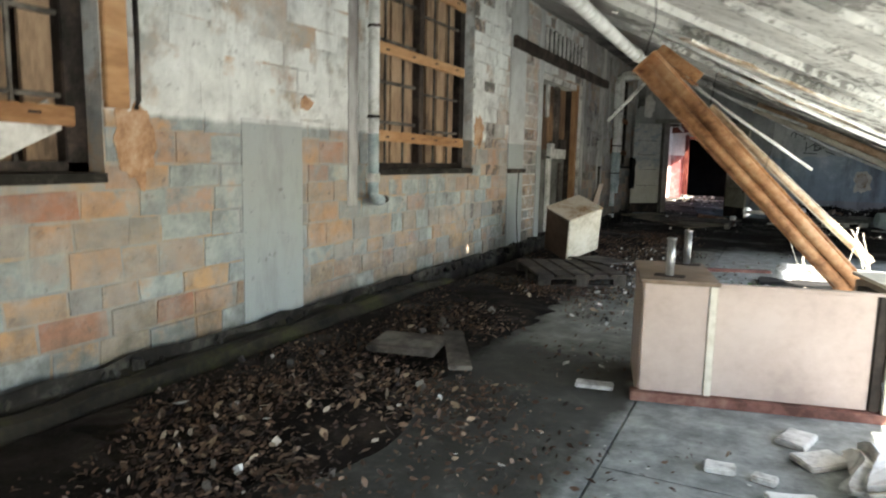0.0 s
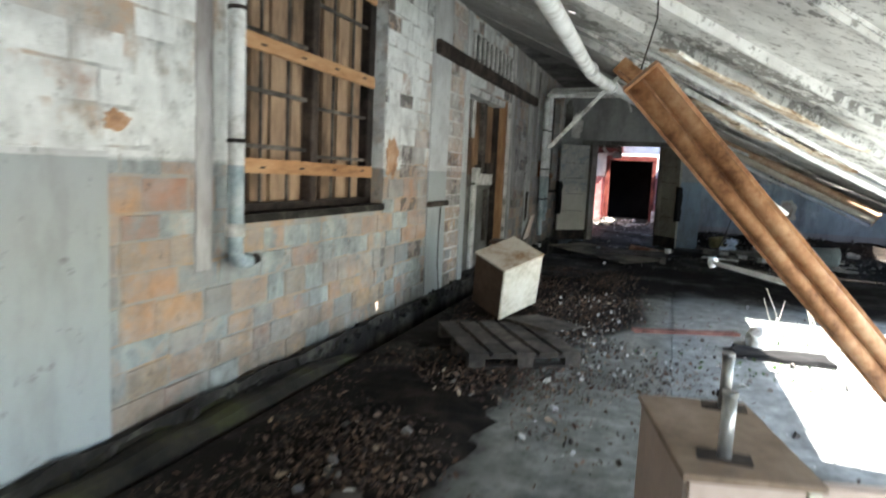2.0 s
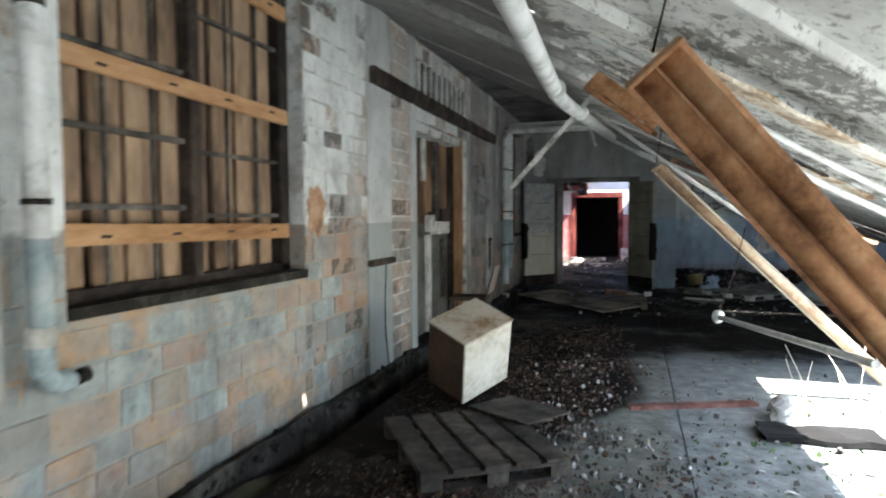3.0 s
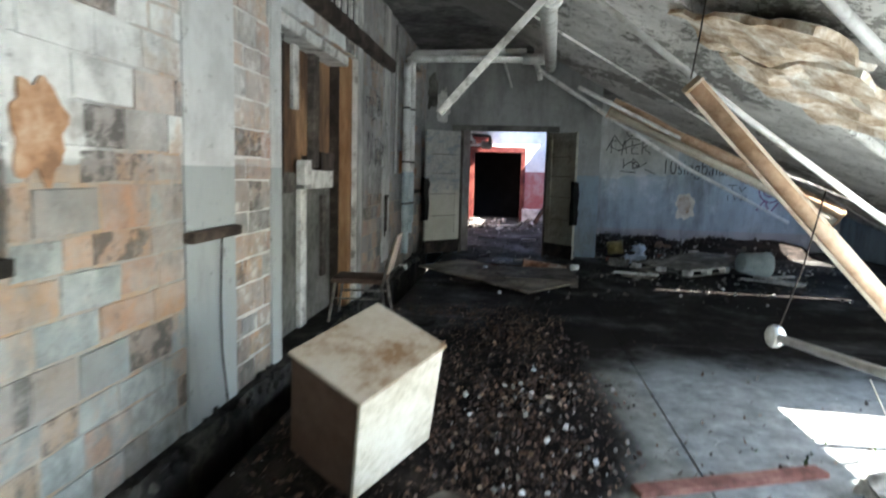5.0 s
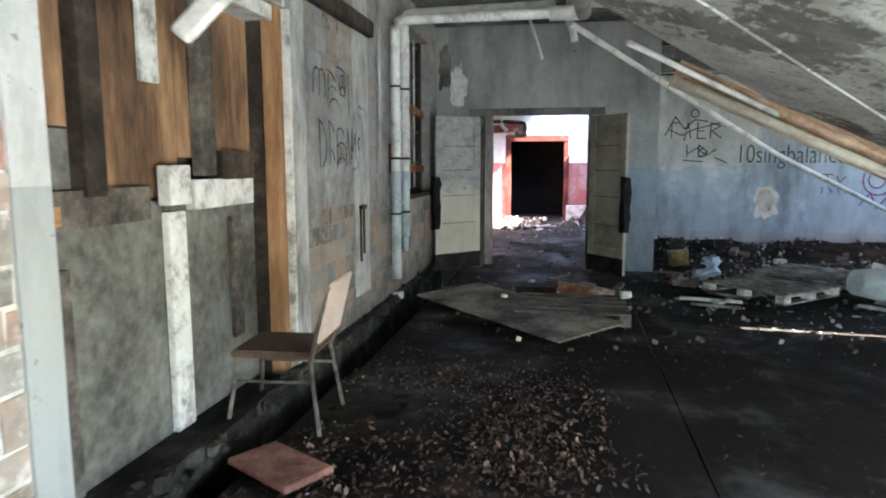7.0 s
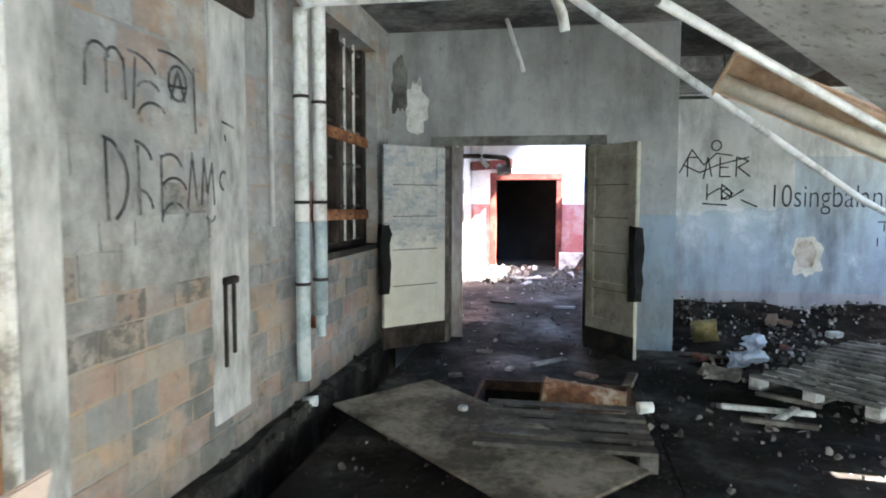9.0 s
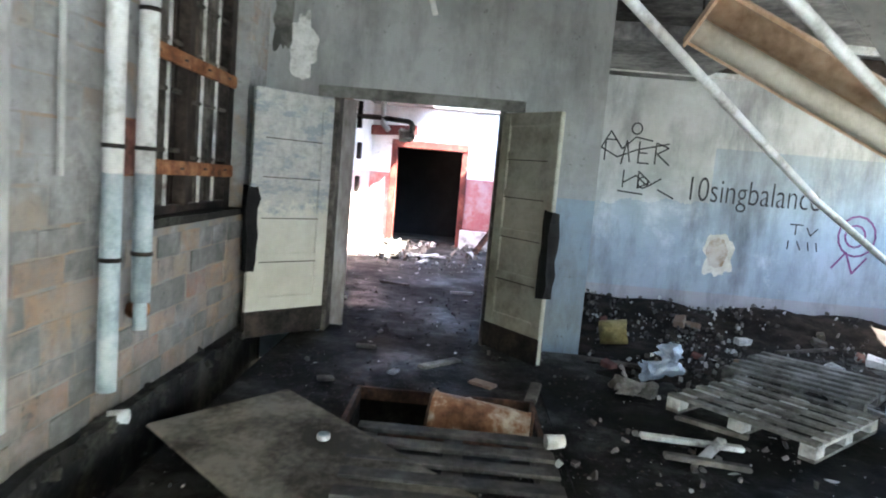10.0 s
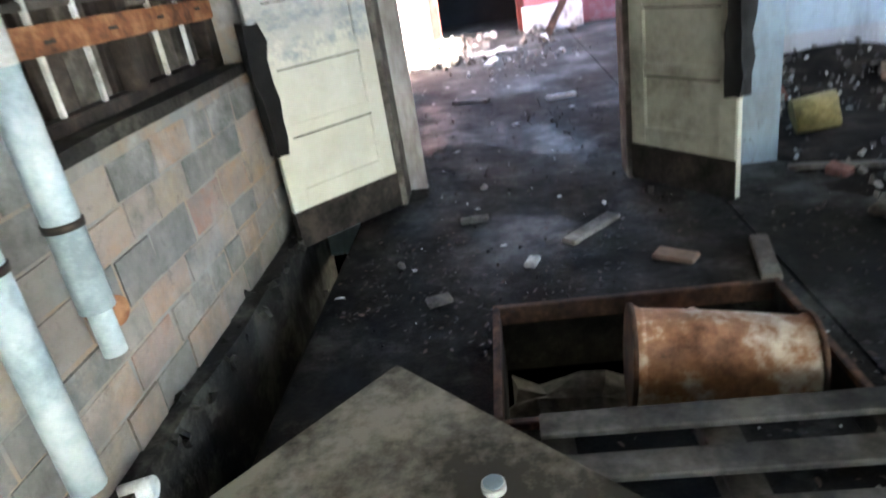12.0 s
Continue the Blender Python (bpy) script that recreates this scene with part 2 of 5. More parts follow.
def door_paint():
    """Cream gloss, clean on the lower panels, greyed and smeared with blue over the upper ones."""
    m, t, b = nodes("cream_door_paint")
    p = position(t)
    sep = t.nodes.new("ShaderNodeSeparateXYZ")
    t.links.new(p, sep.inputs[0])
    n1, n2 = noisy(t, p, 3.0, 7, 0.65), noisy(t, p, 16.0, 5, 0.7)
    col = ramp(t, n1, [(0.35, (0.5, 0.49, 0.41)), (0.65, (0.62, 0.61, 0.53))])
    rub = ramp(t, maths(t, "ADD", maths(t, "MULTIPLY", maths(t, "SUBTRACT", sep.outputs["Z"], 1.0), 1.2), n2), [(0.55, (0, 0, 0)), (0.75, (0.85, 0.85, 0.85))])
    col = mix(t, rub, col, ramp(t, n2, [(0.35, (0.3, 0.3, 0.28)), (0.6, (0.46, 0.46, 0.43))]))
    smear = ramp(t, noisy(t, p, 4.0, 8, 0.7, (1, 1, 2.5)), [(0.5, (0, 0, 0)), (0.6, (0.75, 0.75, 0.75))])
    col = mix(t, maths(t, "MULTIPLY", smear, rub), col, (0.19, 0.24, 0.28))
    t.links.new(col, b.inputs["Base Color"])
    b.inputs["Roughness"].default_value = 0.6
    bump(t, b, n2, 0.15, 0.005)
    return m


def back_paint():
    """Grey-white plaster with a blue painted block and a blue-grey dado, smoke-stained."""
    m, t, b = nodes("graffiti_wall_paint")
    p = position(t)
    sep = t.nodes.new("ShaderNodeSeparateXYZ")
    t.links.new(p, sep.inputs[0])
    x, z = sep.outputs["X"], sep.outputs["Z"]
    n1, n2 = noisy(t, p, 1.3, 8, 0.65), noisy(t, p, 13.0, 6, 0.7)
    block = maths(t, "MULTIPLY", maths(t, "GREATER_THAN", x, 1.06), maths(t, "LESS_THAN", z, 2.1))
    low = maths(t, "LESS_THAN", maths(t, "ADD", z, maths(t, "MULTIPLY", n1, 0.5)), 1.65)
    col = mix(t, maths(t, "MAXIMUM", block, low), ramp(t, n1, [(0.3, (0.34, 0.36, 0.35)), (0.6, (0.56, 0.59, 0.58))]), ramp(t, n1, [(0.3, (0.27, 0.33, 0.375)), (0.6, (0.4, 0.47, 0.525))]))
    col = mix(t, maths(t, "MULTIPLY", maths(t, "LESS_THAN", z, 0.36), 0.6), col, (0.4, 0.35, 0.34))
    wipe = ramp(t, noisy(t, p, 1.7, 8, 0.7), [(0.55, (0, 0, 0)), (0.7, (0.6, 0.6, 0.6))])
    col = mix(t, wipe, col, (0.68, 0.72, 0.73))
    soot = ramp(t, noisy(t, p, 1.1, 8, 0.7, (1.6, 1.6, 0.45)), [(0.47, (0, 0, 0)), (0.7, (0.85, 0.85, 0.85))])
    col = mix(t, soot, col, (0.11, 0.115, 0.12))
    t.links.new(col, b.inputs["Base Color"])
    b.inputs["Roughness"].default_value = 0.8
    bump(t, b, maths(t, "ADD", n1, maths(t, "MULTIPLY", n2, 0.5)), 0.35, 0.01)
    return m


def ceiling_paint():
    """White paint coming off in flakes, with dark board beneath."""
    m, t, b = nodes("flaking_ceiling_paint")
    p = position(t)
    n1, n2, n3 = noisy(t, p, 0.8, 6, 0.6), noisy(t, p, 9.0, 11, 0.78, (1.6, 0.8, 1)), noisy(t, p, 3.0, 6, 0.6)
    white = ramp(t, n3, [(0.3, (0.4, 0.4, 0.38)), (0.5, (0.6, 0.6, 0.57)), (0.7, (0.78, 0.78, 0.75))])
    off = maths(t, "ADD", maths(t, "MULTIPLY", n1, 0.9), maths(t, "MULTIPLY", n2, 0.75))
    flake = ramp(t, off, [(0.85, (0, 0, 0)), (0.88, (0.85, 0.85, 0.85))])
    col = mix(t, flake, white, ramp(t, n3, [(0.35, (0.08, 0.078, 0.07)), (0.6, (0.2, 0.195, 0.175))]))
    fine = ramp(t, noisy(t, p, 18.0, 8, 0.78), [(0.55, (0, 0, 0)), (0.6, (0.75, 0.75, 0.75))])
    col = mix(t, fine, col, (0.16, 0.15, 0.13))
    # grey unpainted boards next to the wall, darkened for the weaker light there
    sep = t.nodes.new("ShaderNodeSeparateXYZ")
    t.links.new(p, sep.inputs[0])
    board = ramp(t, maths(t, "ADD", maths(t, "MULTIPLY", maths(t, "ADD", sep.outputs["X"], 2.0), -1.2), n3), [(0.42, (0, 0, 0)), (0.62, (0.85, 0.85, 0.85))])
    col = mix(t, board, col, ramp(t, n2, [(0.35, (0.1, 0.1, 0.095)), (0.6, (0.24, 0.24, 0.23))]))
    t.links.new(col, b.inputs["Base Color"])
    b.inputs["Roughness"].default_value = 0.85
    bump(t, b, maths(t, "SUBTRACT", n2, flake), 0.5, 0.01)
    return m


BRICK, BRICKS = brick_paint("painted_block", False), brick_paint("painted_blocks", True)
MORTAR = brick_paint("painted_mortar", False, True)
RENDER_STRIP = dado_paint("smooth_render", (0.35, 0.385, 0.385), (0.62, 0.64, 0.63), 1.4, (0.15, 0.145, 0.135), 0.75)
END_PAINT = dado_paint("end_wall_paint", (0.26, 0.36, 0.44), (0.37, 0.385, 0.375), 1.4, (0.09, 0.09, 0.09), 0.75)
BACK_PAINT = back_paint()
RED_PAINT = dado_paint("red_dado_paint", (0.3, 0.045, 0.045), (0.75, 0.74, 0.72), 1.46, (0.3, 0.25, 0.23), 0.3)
# red dado paled so that the colour passes for sunlight on it
PALE_DADO = dado_paint("sunlit_pink_dado", (0.6, 0.36, 0.34), (0.75, 0.74, 0.72), 1.46, (0.3, 0.27, 0.25), 0.3)
FLOOR = floor_stuff()
SOIL = surface("soil", (0.006, 0.005, 0.004), (0.014, 0.011, 0.009), (0.04, 0.032, 0.026), 4, 50, 0.95, 0.8, None, 0, 0.03)
LEDGE = surface("mossy_concrete", (0.008, 0.007, 0.006), (0.02, 0.018, 0.015), (0.08, 0.076, 0.062), 3, 25, 0.9, 0.8, None, 0, 0.03)
MOSS = surface("moss_crust", (0.008, 0.007, 0.005), (0.024, 0.02, 0.014), (0.045, 0.046, 0.017), 2.0, 30, 0.95, 0.8, None, 0, 0.02)
SOIL.node_tree.nodes["Principled BSDF"].inputs["Specular IOR Level"].default_value = 0.1
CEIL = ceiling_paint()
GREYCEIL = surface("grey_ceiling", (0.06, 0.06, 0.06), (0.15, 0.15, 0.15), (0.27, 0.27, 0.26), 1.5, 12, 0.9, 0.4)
PLYBROWN = surface("weathered_plywood", (0.05, 0.03, 0.019), (0.17, 0.1, 0.056), (0.38, 0.23, 0.125), 2.5, 18, 0.75, 0.3, (1, 1, 0.25))
WINBOARD = surface("weathered_boards", (0.1, 0.07, 0.048), (0.31, 0.21, 0.135), (0.5, 0.36, 0.235), 2.2, 18, 0.75, 0.3, (1, 1, 0.3))
PINE = surface("orange_pine", (0.25, 0.12, 0.05), (0.45, 0.25, 0.12), (0.58, 0.37, 0.2), 3, 30, 0.7, 0.3, (1, 0.2, 1))
JAMBWOOD = surface("orange_brown_wood", (0.14, 0.065, 0.028), (0.31, 0.165, 0.08), (0.44, 0.27, 0.145), 3, 30, 0.7, 0.3, (1, 1, 0.2))
DARKWOOD = surface("dark_wood", (0.015, 0.011, 0.009), (0.04, 0.03, 0.024), (0.09, 0.07, 0.055), 4, 30, 0.8, 0.4)
GREYWOOD = surface("grey_weathered_wood", (0.03, 0.027, 0.023), (0.09, 0.08, 0.068), (0.19, 0.175, 0.15), 4, 26, 0.85, 0.4)
PALEWOOD = surface("pale_bleached_wood", (0.07, 0.065, 0.056), (0.18, 0.172, 0.152), (0.34, 0.33, 0.3), 4, 26, 0.85, 0.4)
WETWOOD = surface("dark_wet_wood", (0.022, 0.019, 0.016), (0.062, 0.055, 0.047), (0.13, 0.118, 0.1), 4, 26, 0.8, 0.4)
MIDWOOD = surface("grimy_brown_wood", (0.025, 0.021, 0.017), (0.07, 0.06, 0.049), (0.14, 0.125, 0.104), 4, 26, 0.85, 0.4)
WHITEWOOD = surface("flaked_white_wood", (0.25, 0.24, 0.22), (0.6, 0.6, 0.57), (0.75, 0.75, 0.72), 6, 30, 0.75, 0.3)
GREYPANEL = surface("grey_panel", (0.06, 0.06, 0.053), (0.13, 0.13, 0.115), (0.2, 0.2, 0.185), 2, 16, 0.8, 0.2)
RUST = surface("rusted_steel", (0.08, 0.03, 0.015), (0.24, 0.1, 0.045), (0.42, 0.22, 0.11), 5, 30, 0.7, 0.3, None, 0.2)
RUSTORANGE = surface("rusted_enamel", (0.16, 0.07, 0.03), (0.38, 0.19, 0.09), (0.52, 0.32, 0.18), 5, 30, 0.6, 0.3, None, 0.1)
DARKRUST = surface("dark_rust", (0.02, 0.012, 0.009), (0.06, 0.032, 0.02), (0.14, 0.075, 0.045), 6, 30, 0.8, 0.4)
BROWNPANEL = surface("brown_wall_panel", (0.16, 0.1, 0.07), (0.27, 0.19, 0.14), (0.36, 0.27, 0.21), 2, 14, 0.8, 0.2)
REDTILE = surface("faded_red_board", (0.09, 0.04, 0.03), (0.2, 0.09, 0.07), (0.3, 0.17, 0.13), 6, 30, 0.8, 0.3)
DIRTYRENDER = surface("dirty_render", (0.13, 0.11, 0.1), (0.29, 0.27, 0.26), (0.46, 0.46, 0.45), 2.5, 18, 0.85, 0.4, (1, 1, 0.3))
OLDRENDER = surface("old_grey_render", (0.2, 0.2, 0.19), (0.4, 0.4, 0.385), (0.56, 0.56, 0.54), 2.5, 18, 0.85, 0.4, (1, 1, 0.4))
RUSTPALE = surface("rusted_white_enamel", (0.1, 0.04, 0.02), (0.3, 0.15, 0.08), (0.66, 0.6, 0.5), 3.2, 22, 0.6, 0.3, None, 0.1)
STEEL = surface("dull_steel", (0.2, 0.2, 0.19), (0.42, 0.43, 0.43), (0.6, 0.61, 0.61), 8, 60, 0.35, 0.1, (1, 1, 0.3), 0.7)
IRON = surface("black_iron", (0.012, 0.011, 0.01), (0.035, 0.03, 0.027), (0.08, 0.06, 0.05), 6, 40, 0.6, 0.3, None, 0.6)
PIPEWHITE = surface("white_painted_pipe", (0.4, 0.4, 0.37), (0.66, 0.67, 0.65), (0.78, 0.79, 0.77), 5, 30, 0.5, 0.15)
PIPEBLUE = surface("blue_painted_pipe", (0.22, 0.28, 0.3), (0.36, 0.44, 0.47), (0.5, 0.56, 0.57), 5, 30, 0.55, 0.15)
BUCKET = surface("pale_blue_plastic", (0.36, 0.47, 0.5), (0.52, 0.63, 0.66), (0.66, 0.75, 0.76), 4, 30, 0.45, 0.1)
DOORPAINT = door_paint()
DARKERDOOR = surface("darker_olive_door_tone", (0.2, 0.195, 0.155), (0.33, 0.32, 0.26), (0.42, 0.41, 0.34), 2.2, 18, 0.6, 0.15)
PINKPANEL = surface("beige_laminate", (0.42, 0.33, 0.28), (0.5, 0.4, 0.34), (0.56, 0.46, 0.4), 2, 20, 0.55, 0.08)
COUNTERTOP = surface("brown_counter_top", (0.13, 0.09, 0.06), (0.24, 0.175, 0.125), (0.34, 0.26, 0.2), 3, 25, 0.5, 0.1)
CREAM = surface("cream_board", (0.5, 0.46, 0.36), (0.66, 0.62, 0.52), (0.75, 0.72, 0.63), 2.5, 20, 0.6, 0.1)
TOPBOARD = surface("stained_chipboard", (0.28, 0.17, 0.09), (0.5, 0.43, 0.34), (0.58, 0.53, 0.45), 3, 25, 0.6, 0.1)
SHEET = surface("dirty_sheet_board", (0.05, 0.04, 0.027), (0.15, 0.128, 0.095), (0.27, 0.24, 0.185), 2.5, 25, 0.8, 0.3, None, 0.0, 0.01, 0.09)
CLOTH = surface("pale_cloth", (0.38, 0.48, 0.6), (0.56, 0.67, 0.8), (0.74, 0.82, 0.9), 6, 40, 0.9, 0.3)
REDPAINT = surface("red_gloss_paint", (0.05, 0.012, 0.01), (0.12, 0.028, 0.022), (0.2, 0.07, 0.05), 3, 20, 0.45, 0.15)
# plain black, also standing for darkness in the far room and grille
BLACK = surface("black_and_painted_dark", (0.004, 0.004, 0.004), (0.008, 0.008, 0.008), (0.012, 0.012, 0.012), 3, 20, 0.9, 0.1)
FADED = surface("faded_marker", (0.02, 0.02, 0.023), (0.055, 0.055, 0.06), (0.22, 0.225, 0.225), 9, 50, 0.85, 0.05)
INK = surface("black_marker", (0.015, 0.015, 0.018), (0.03, 0.03, 0.035), (0.06, 0.06, 0.065), 12, 60, 0.8, 0.05)
PURPLE = surface("purple_marker", (0.1, 0.03, 0.09), (0.18, 0.06, 0.16), (0.25, 0.1, 0.22), 12, 60, 0.8, 0.05)
RUBBLE = leaf_stuff("rubble_bits", [(0.0, (0.03, 0.026, 0.022)), (0.5, (0.09, 0.08, 0.07)), (0.82, (0.2, 0.19, 0.17)), (0.95, (0.6, 0.6, 0.58))])
LEAF = leaf_stuff("dead_leaves", [(0.0, (0.014, 0.009, 0.006)), (0.45, (0.055, 0.029, 0.017)), (0.8, (0.105, 0.058, 0.034)), (0.95, (0.17, 0.105, 0.066)), (1.0, (0.36, 0.27, 0.2))])
CURLED = leaf_stuff("curled_leaves", [(0.0, (0.05, 0.03, 0.018)), (0.5, (0.15, 0.095, 0.06)), (0.85, (0.33, 0.25, 0.17)), (1.0, (0.6, 0.55, 0.47))])
WETLEAF = leaf_stuff("wet_leaves", [(0.0, (0.006, 0.004, 0.003)), (0.7, (0.018, 0.01, 0.007)), (1.0, (0.06, 0.035, 0.022))])
ORANGECLAY = surface("bare_orange_clay", (0.26, 0.15, 0.09), (0.44, 0.26, 0.15), (0.55, 0.4, 0.28), 7, 40, 0.9, 0.4)
WEED = leaf_stuff("weed_leaves", [(0.0, (0.03, 0.07, 0.02)), (1.0, (0.1, 0.16, 0.05))])
# kept pale so that the unseen ground bounces more light inside
GROUND = surface("dry_ground", (0.28, 0.26, 0.21), (0.42, 0.4, 0.34), (0.52, 0.5, 0.44), 0.6, 9, 0.95, 0.5)
TANBAR = surface("tan_enamel", (0.32, 0.2, 0.12), (0.52, 0.36, 0.24), (0.62, 0.48, 0.35), 4, 25, 0.5, 0.15)
SIDEBOARD = surface("brown_side_board", (0.045, 0.027, 0.018), (0.085, 0.053, 0.036), (0.13, 0.088, 0.063), 2, 20, 0.75, 0.15)
# the white tone stands for daylight on and through the torn boards
INSUL = surface("torn_insulation", (0.26, 0.16, 0.09), (0.58, 0.48, 0.36), (0.92, 0.9, 0.84), 4, 25, 0.9, 0.9, None, 0, 0.04)


# ---- mesh helpers ----
def bx(bm, x0, x1, y0, y1, z0, z1):
    bmesh.ops.create_cube(bm, size=1, matrix=Matrix.LocRotScale(((x0 + x1) / 2, (y0 + y1) / 2, (z0 + z1) / 2), None, (x1 - x0, y1 - y0, z1 - z0)))
    return bm


def box(x0, x1, y0, y1, z0, z1, bevel=0.0):
    bm = bx(bmesh.new(), x0, x1, y0, y1, z0, z1)
    if bevel:
        bmesh.ops.bevel(bm, geom=bm.edges[:], offset=bevel, segments=2, affect="EDGES")
    return bm


def along(p, q, side=(0, 0, 1)):
    """A frame at p whose x runs to q; z near side."""
    p, q = Vector(p), Vector(q)
    u = (q - p).normalized()
    w = Vector(side)
    w = (w - u * w.dot(u)).normalized()
    return Matrix.Translation(p) @ Matrix((u, w.cross(u), w)).transposed().to_4x4(), (q - p).length


def beam(p, q, w, h, side=(0, 0, 1), bevel=0.004, bm=None):
    """A squared timber from p to q, w wide and h thick along side."""
    m, n = along(p, q, side)
    b2 = box(0, n, -w / 2, w / 2, -h / 2, h / 2, bevel)
    b2.transform(m)
    if bm is None:
        return b2
    join(bm, b2)
    return bm


def join(bm, other):
    me = bpy.data.meshes.new("tmp")
    other.to_mesh(me)
    other.free()
    bm.from_mesh(me)
    bpy.data.meshes.remove(me)
    return bm


def tube(points, r, seg=14, bm=None, caps=True):
    """A round pipe through points, with mitred bends."""
    bm = bm or bmesh.new()
    pts = [Vector(p) for p in points]
    rings = []
    for i, p in enumerate(pts):
        d = ((pts[min(i + 1, len(pts) - 1)] - p).normalized() + (p - pts[max(i - 1, 0)]).normalized()).normalized()
        ref = Vector((0, 0, 1)) if abs(d.z) < 0.9 else Vector((1, 0, 0))
        a = d.cross(ref).normalized()
        b = a.cross(d)
        rings.append([bm.verts.new(p + r * (math.cos(2 * math.pi * k / seg) * a + math.sin(2 * math.pi * k / seg) * b)) for k in range(seg)])
    for r0, r1 in zip(rings, rings[1:]):
        for k in range(seg):
            bm.faces.new((r0[k], r0[(k + 1) % seg], r1[(k + 1) % seg], r1[k])).smooth = True
    if caps:
        bm.faces.new(rings[0][::-1])
        bm.faces.new(rings[-1])
    bmesh.ops.recalc_face_normals(bm, faces=bm.faces[:])
    return bm


def bend(a, b, c, r=0.08, n=5):
    """Points of a rounded corner at b between a and c."""
    a, b, c = Vector(a), Vector(b), Vector(c)
    p, q = b + (a - b).normalized() * r, b + (c - b).normalized() * r
    return [p.lerp(b, t).lerp(b.lerp(q, t), t) for t in (k / n for k in range(n + 1))]


def rough_up(bm, amount, scale=6.0, cuts=0, keep_z=None):
    if cuts:
        bmesh.ops.subdivide_edges(bm, edges=bm.edges[:], cuts=cuts, use_grid_fill=True)
    for v in bm.verts:
        v.co += noise.noise_vector(v.co * scale) * amount
    return bm


def mesh_of(name, bm, mat, smooth=False):
    me = bpy.data.meshes.new(name)
    bm.to_mesh(me)
    bm.free()
    me.materials.append(mat)
    if smooth:
        me.shade_smooth()
    return me


def solid(name, bm, mat, label="", category="", group="", kind=""):
    """A thing of one mesh, or a piece of the setting."""
    return tagged(new(name, mesh_of(name, bm, mat)), label, category, group, kind)


def thing(name, at, label, category, group="", turn=(0, 0, 0)):
    ob = new(name)
    ob.empty_display_size = 0.1
    ob.matrix_world = pose(*at, *turn)
    ob.matrix_basis = pose(*at, *turn)
    return tagged(ob, label, category, group)


def part(name, bm, mat, parent, label="", local=False):
    """One mesh under a thing or a part; its bmesh is in the world's metres, or in the parent's if local."""
    ob = new(name, mesh_of(name, bm, mat))
    ob.parent = parent
    base, up = Matrix.Identity(4), parent
    while up:
        base = up.matrix_basis @ base
        up = up.parent
    if not local:
        ob.data.transform(base.inverted())
    return tagged(ob, label)


# ---- ground and floor ----
W = -3.7
gm = bmesh.new()
for x0, x1, y0, y1 in ((-400, -5, -400, 400), (6.4, 400, -400, 400), (-5, 6.4, -400, -6), (-5, 6.4, 29.5, 400)):
    bx(gm, x0, x1, y0, y1, -0.6, -0.04)
solid("ground", gm, GROUND, "dry pale earth outside the ruin", "ground", kind="structure")
fm = bmesh.new()
PIT = (-2.47, -1.32, 17.0, 17.74)
for x0, x1, y0, y1 in ((-3.388, PIT[0], -6, 14.2), (-3.318, PIT[0], 14.2, 29.5), (PIT[1], -1.216, -6, 29.5), (-1.204, 6.4, -6, 5.4), (-1.204, 6.4, 5.412, 10.43), (-1.204, 6.4, 10.442, 13.4), (-1.204, 6.4, 13.412, 29.5),
                       (PIT[0], PIT[1], -6, PIT[2]), (PIT[0], PIT[1], PIT[3], 29.5), (-5, -3.318, 19.3, 29.5)):
    bx(fm, x0, x1, y0, y1, -0.3, 0.0)
bx(fm, -1.216, -1.204, -6, 29.5, -0.3, -0.02)
bx(fm, PIT[0], PIT[1], PIT[2], PIT[3], -0.8, -0.65)
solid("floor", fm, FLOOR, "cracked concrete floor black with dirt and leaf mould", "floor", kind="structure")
gu = bx(bx(bx(bmesh.new(), -3.72, -3.3, -6, 19.3, -0.8, -0.55), -3.4, -3.388, -6, 14.2, -0.55, -0.004), -3.33, -3.318, 14.2, 19.3, -0.55, -0.004)
solid("gutter", gu, SOIL, "deep black earth gutter between wall and floor", "gutter", kind="structure")
lm = bmesh.new()
bx(lm, -3.72, -3.62, -6, 19.3, -0.55, 0.085)
for k in range(150):
    bmesh.ops.bisect_plane(lm, geom=lm.verts[:] + lm.edges[:] + lm.faces[:], plane_co=(0, -6 + 25.3 * (k + 0.5) / 150, 0), plane_no=(0, 1, 0))
for v in lm.verts:
    if v.co.x > -3.66:
        v.co.x += 0.05 * noise.noise(v.co * 3.0)
        v.co.z += 0.04 * noise.noise(v.co * 4.0 + Vector((7, 0, 0))) + (0.04 if v.co.y < 10 else 0) if v.co.z > 0 else 0
solid("footing", lm, LEDGE, "broken mossy concrete footing along the wall base", "footing", kind="structure")
KERB = ((-3.71, 0.08), (-3.63, 0.075), (-3.6, 0.045), (-3.56, 0.06), (-3.51, 0.07), (-3.465, 0.05), (-3.44, 0.0), (-3.43, -0.06), (-3.44, -0.3), (-3.71, -0.3))
km = bmesh.new()
rings = []
for k in range(160):
    y = -6 + 15.6 * k / 159
    drop = 0.12 * max(0.0, y - 8.0) ** 2
    rings.append([km.verts.new((x + (0.02 * noise.noise(Vector((x * 9, y * 2.1, z * 9))) if x > -3.65 else 0), y, z - drop + 0.025 * noise.noise(Vector((x * 6, y * 2.7, 5))) + 0.01 * noise.noise(Vector((x * 25, y * 14, 9))))) for x, z in KERB])
for r0, r1 in zip(rings, rings[1:]):
    for i in range(len(KERB) - 1):
        km.faces.new((r0[i], r0[i + 1], r1[i + 1], r1[i]))
km.faces.new(rings[0])
km.faces.new(rings[-1][::-1])
bmesh.ops.recalc_face_normals(km, faces=km.faces[:])
solid("kerb", km, MOSS, "rounded mossy kerb along the wall base", "kerb", kind="structure")

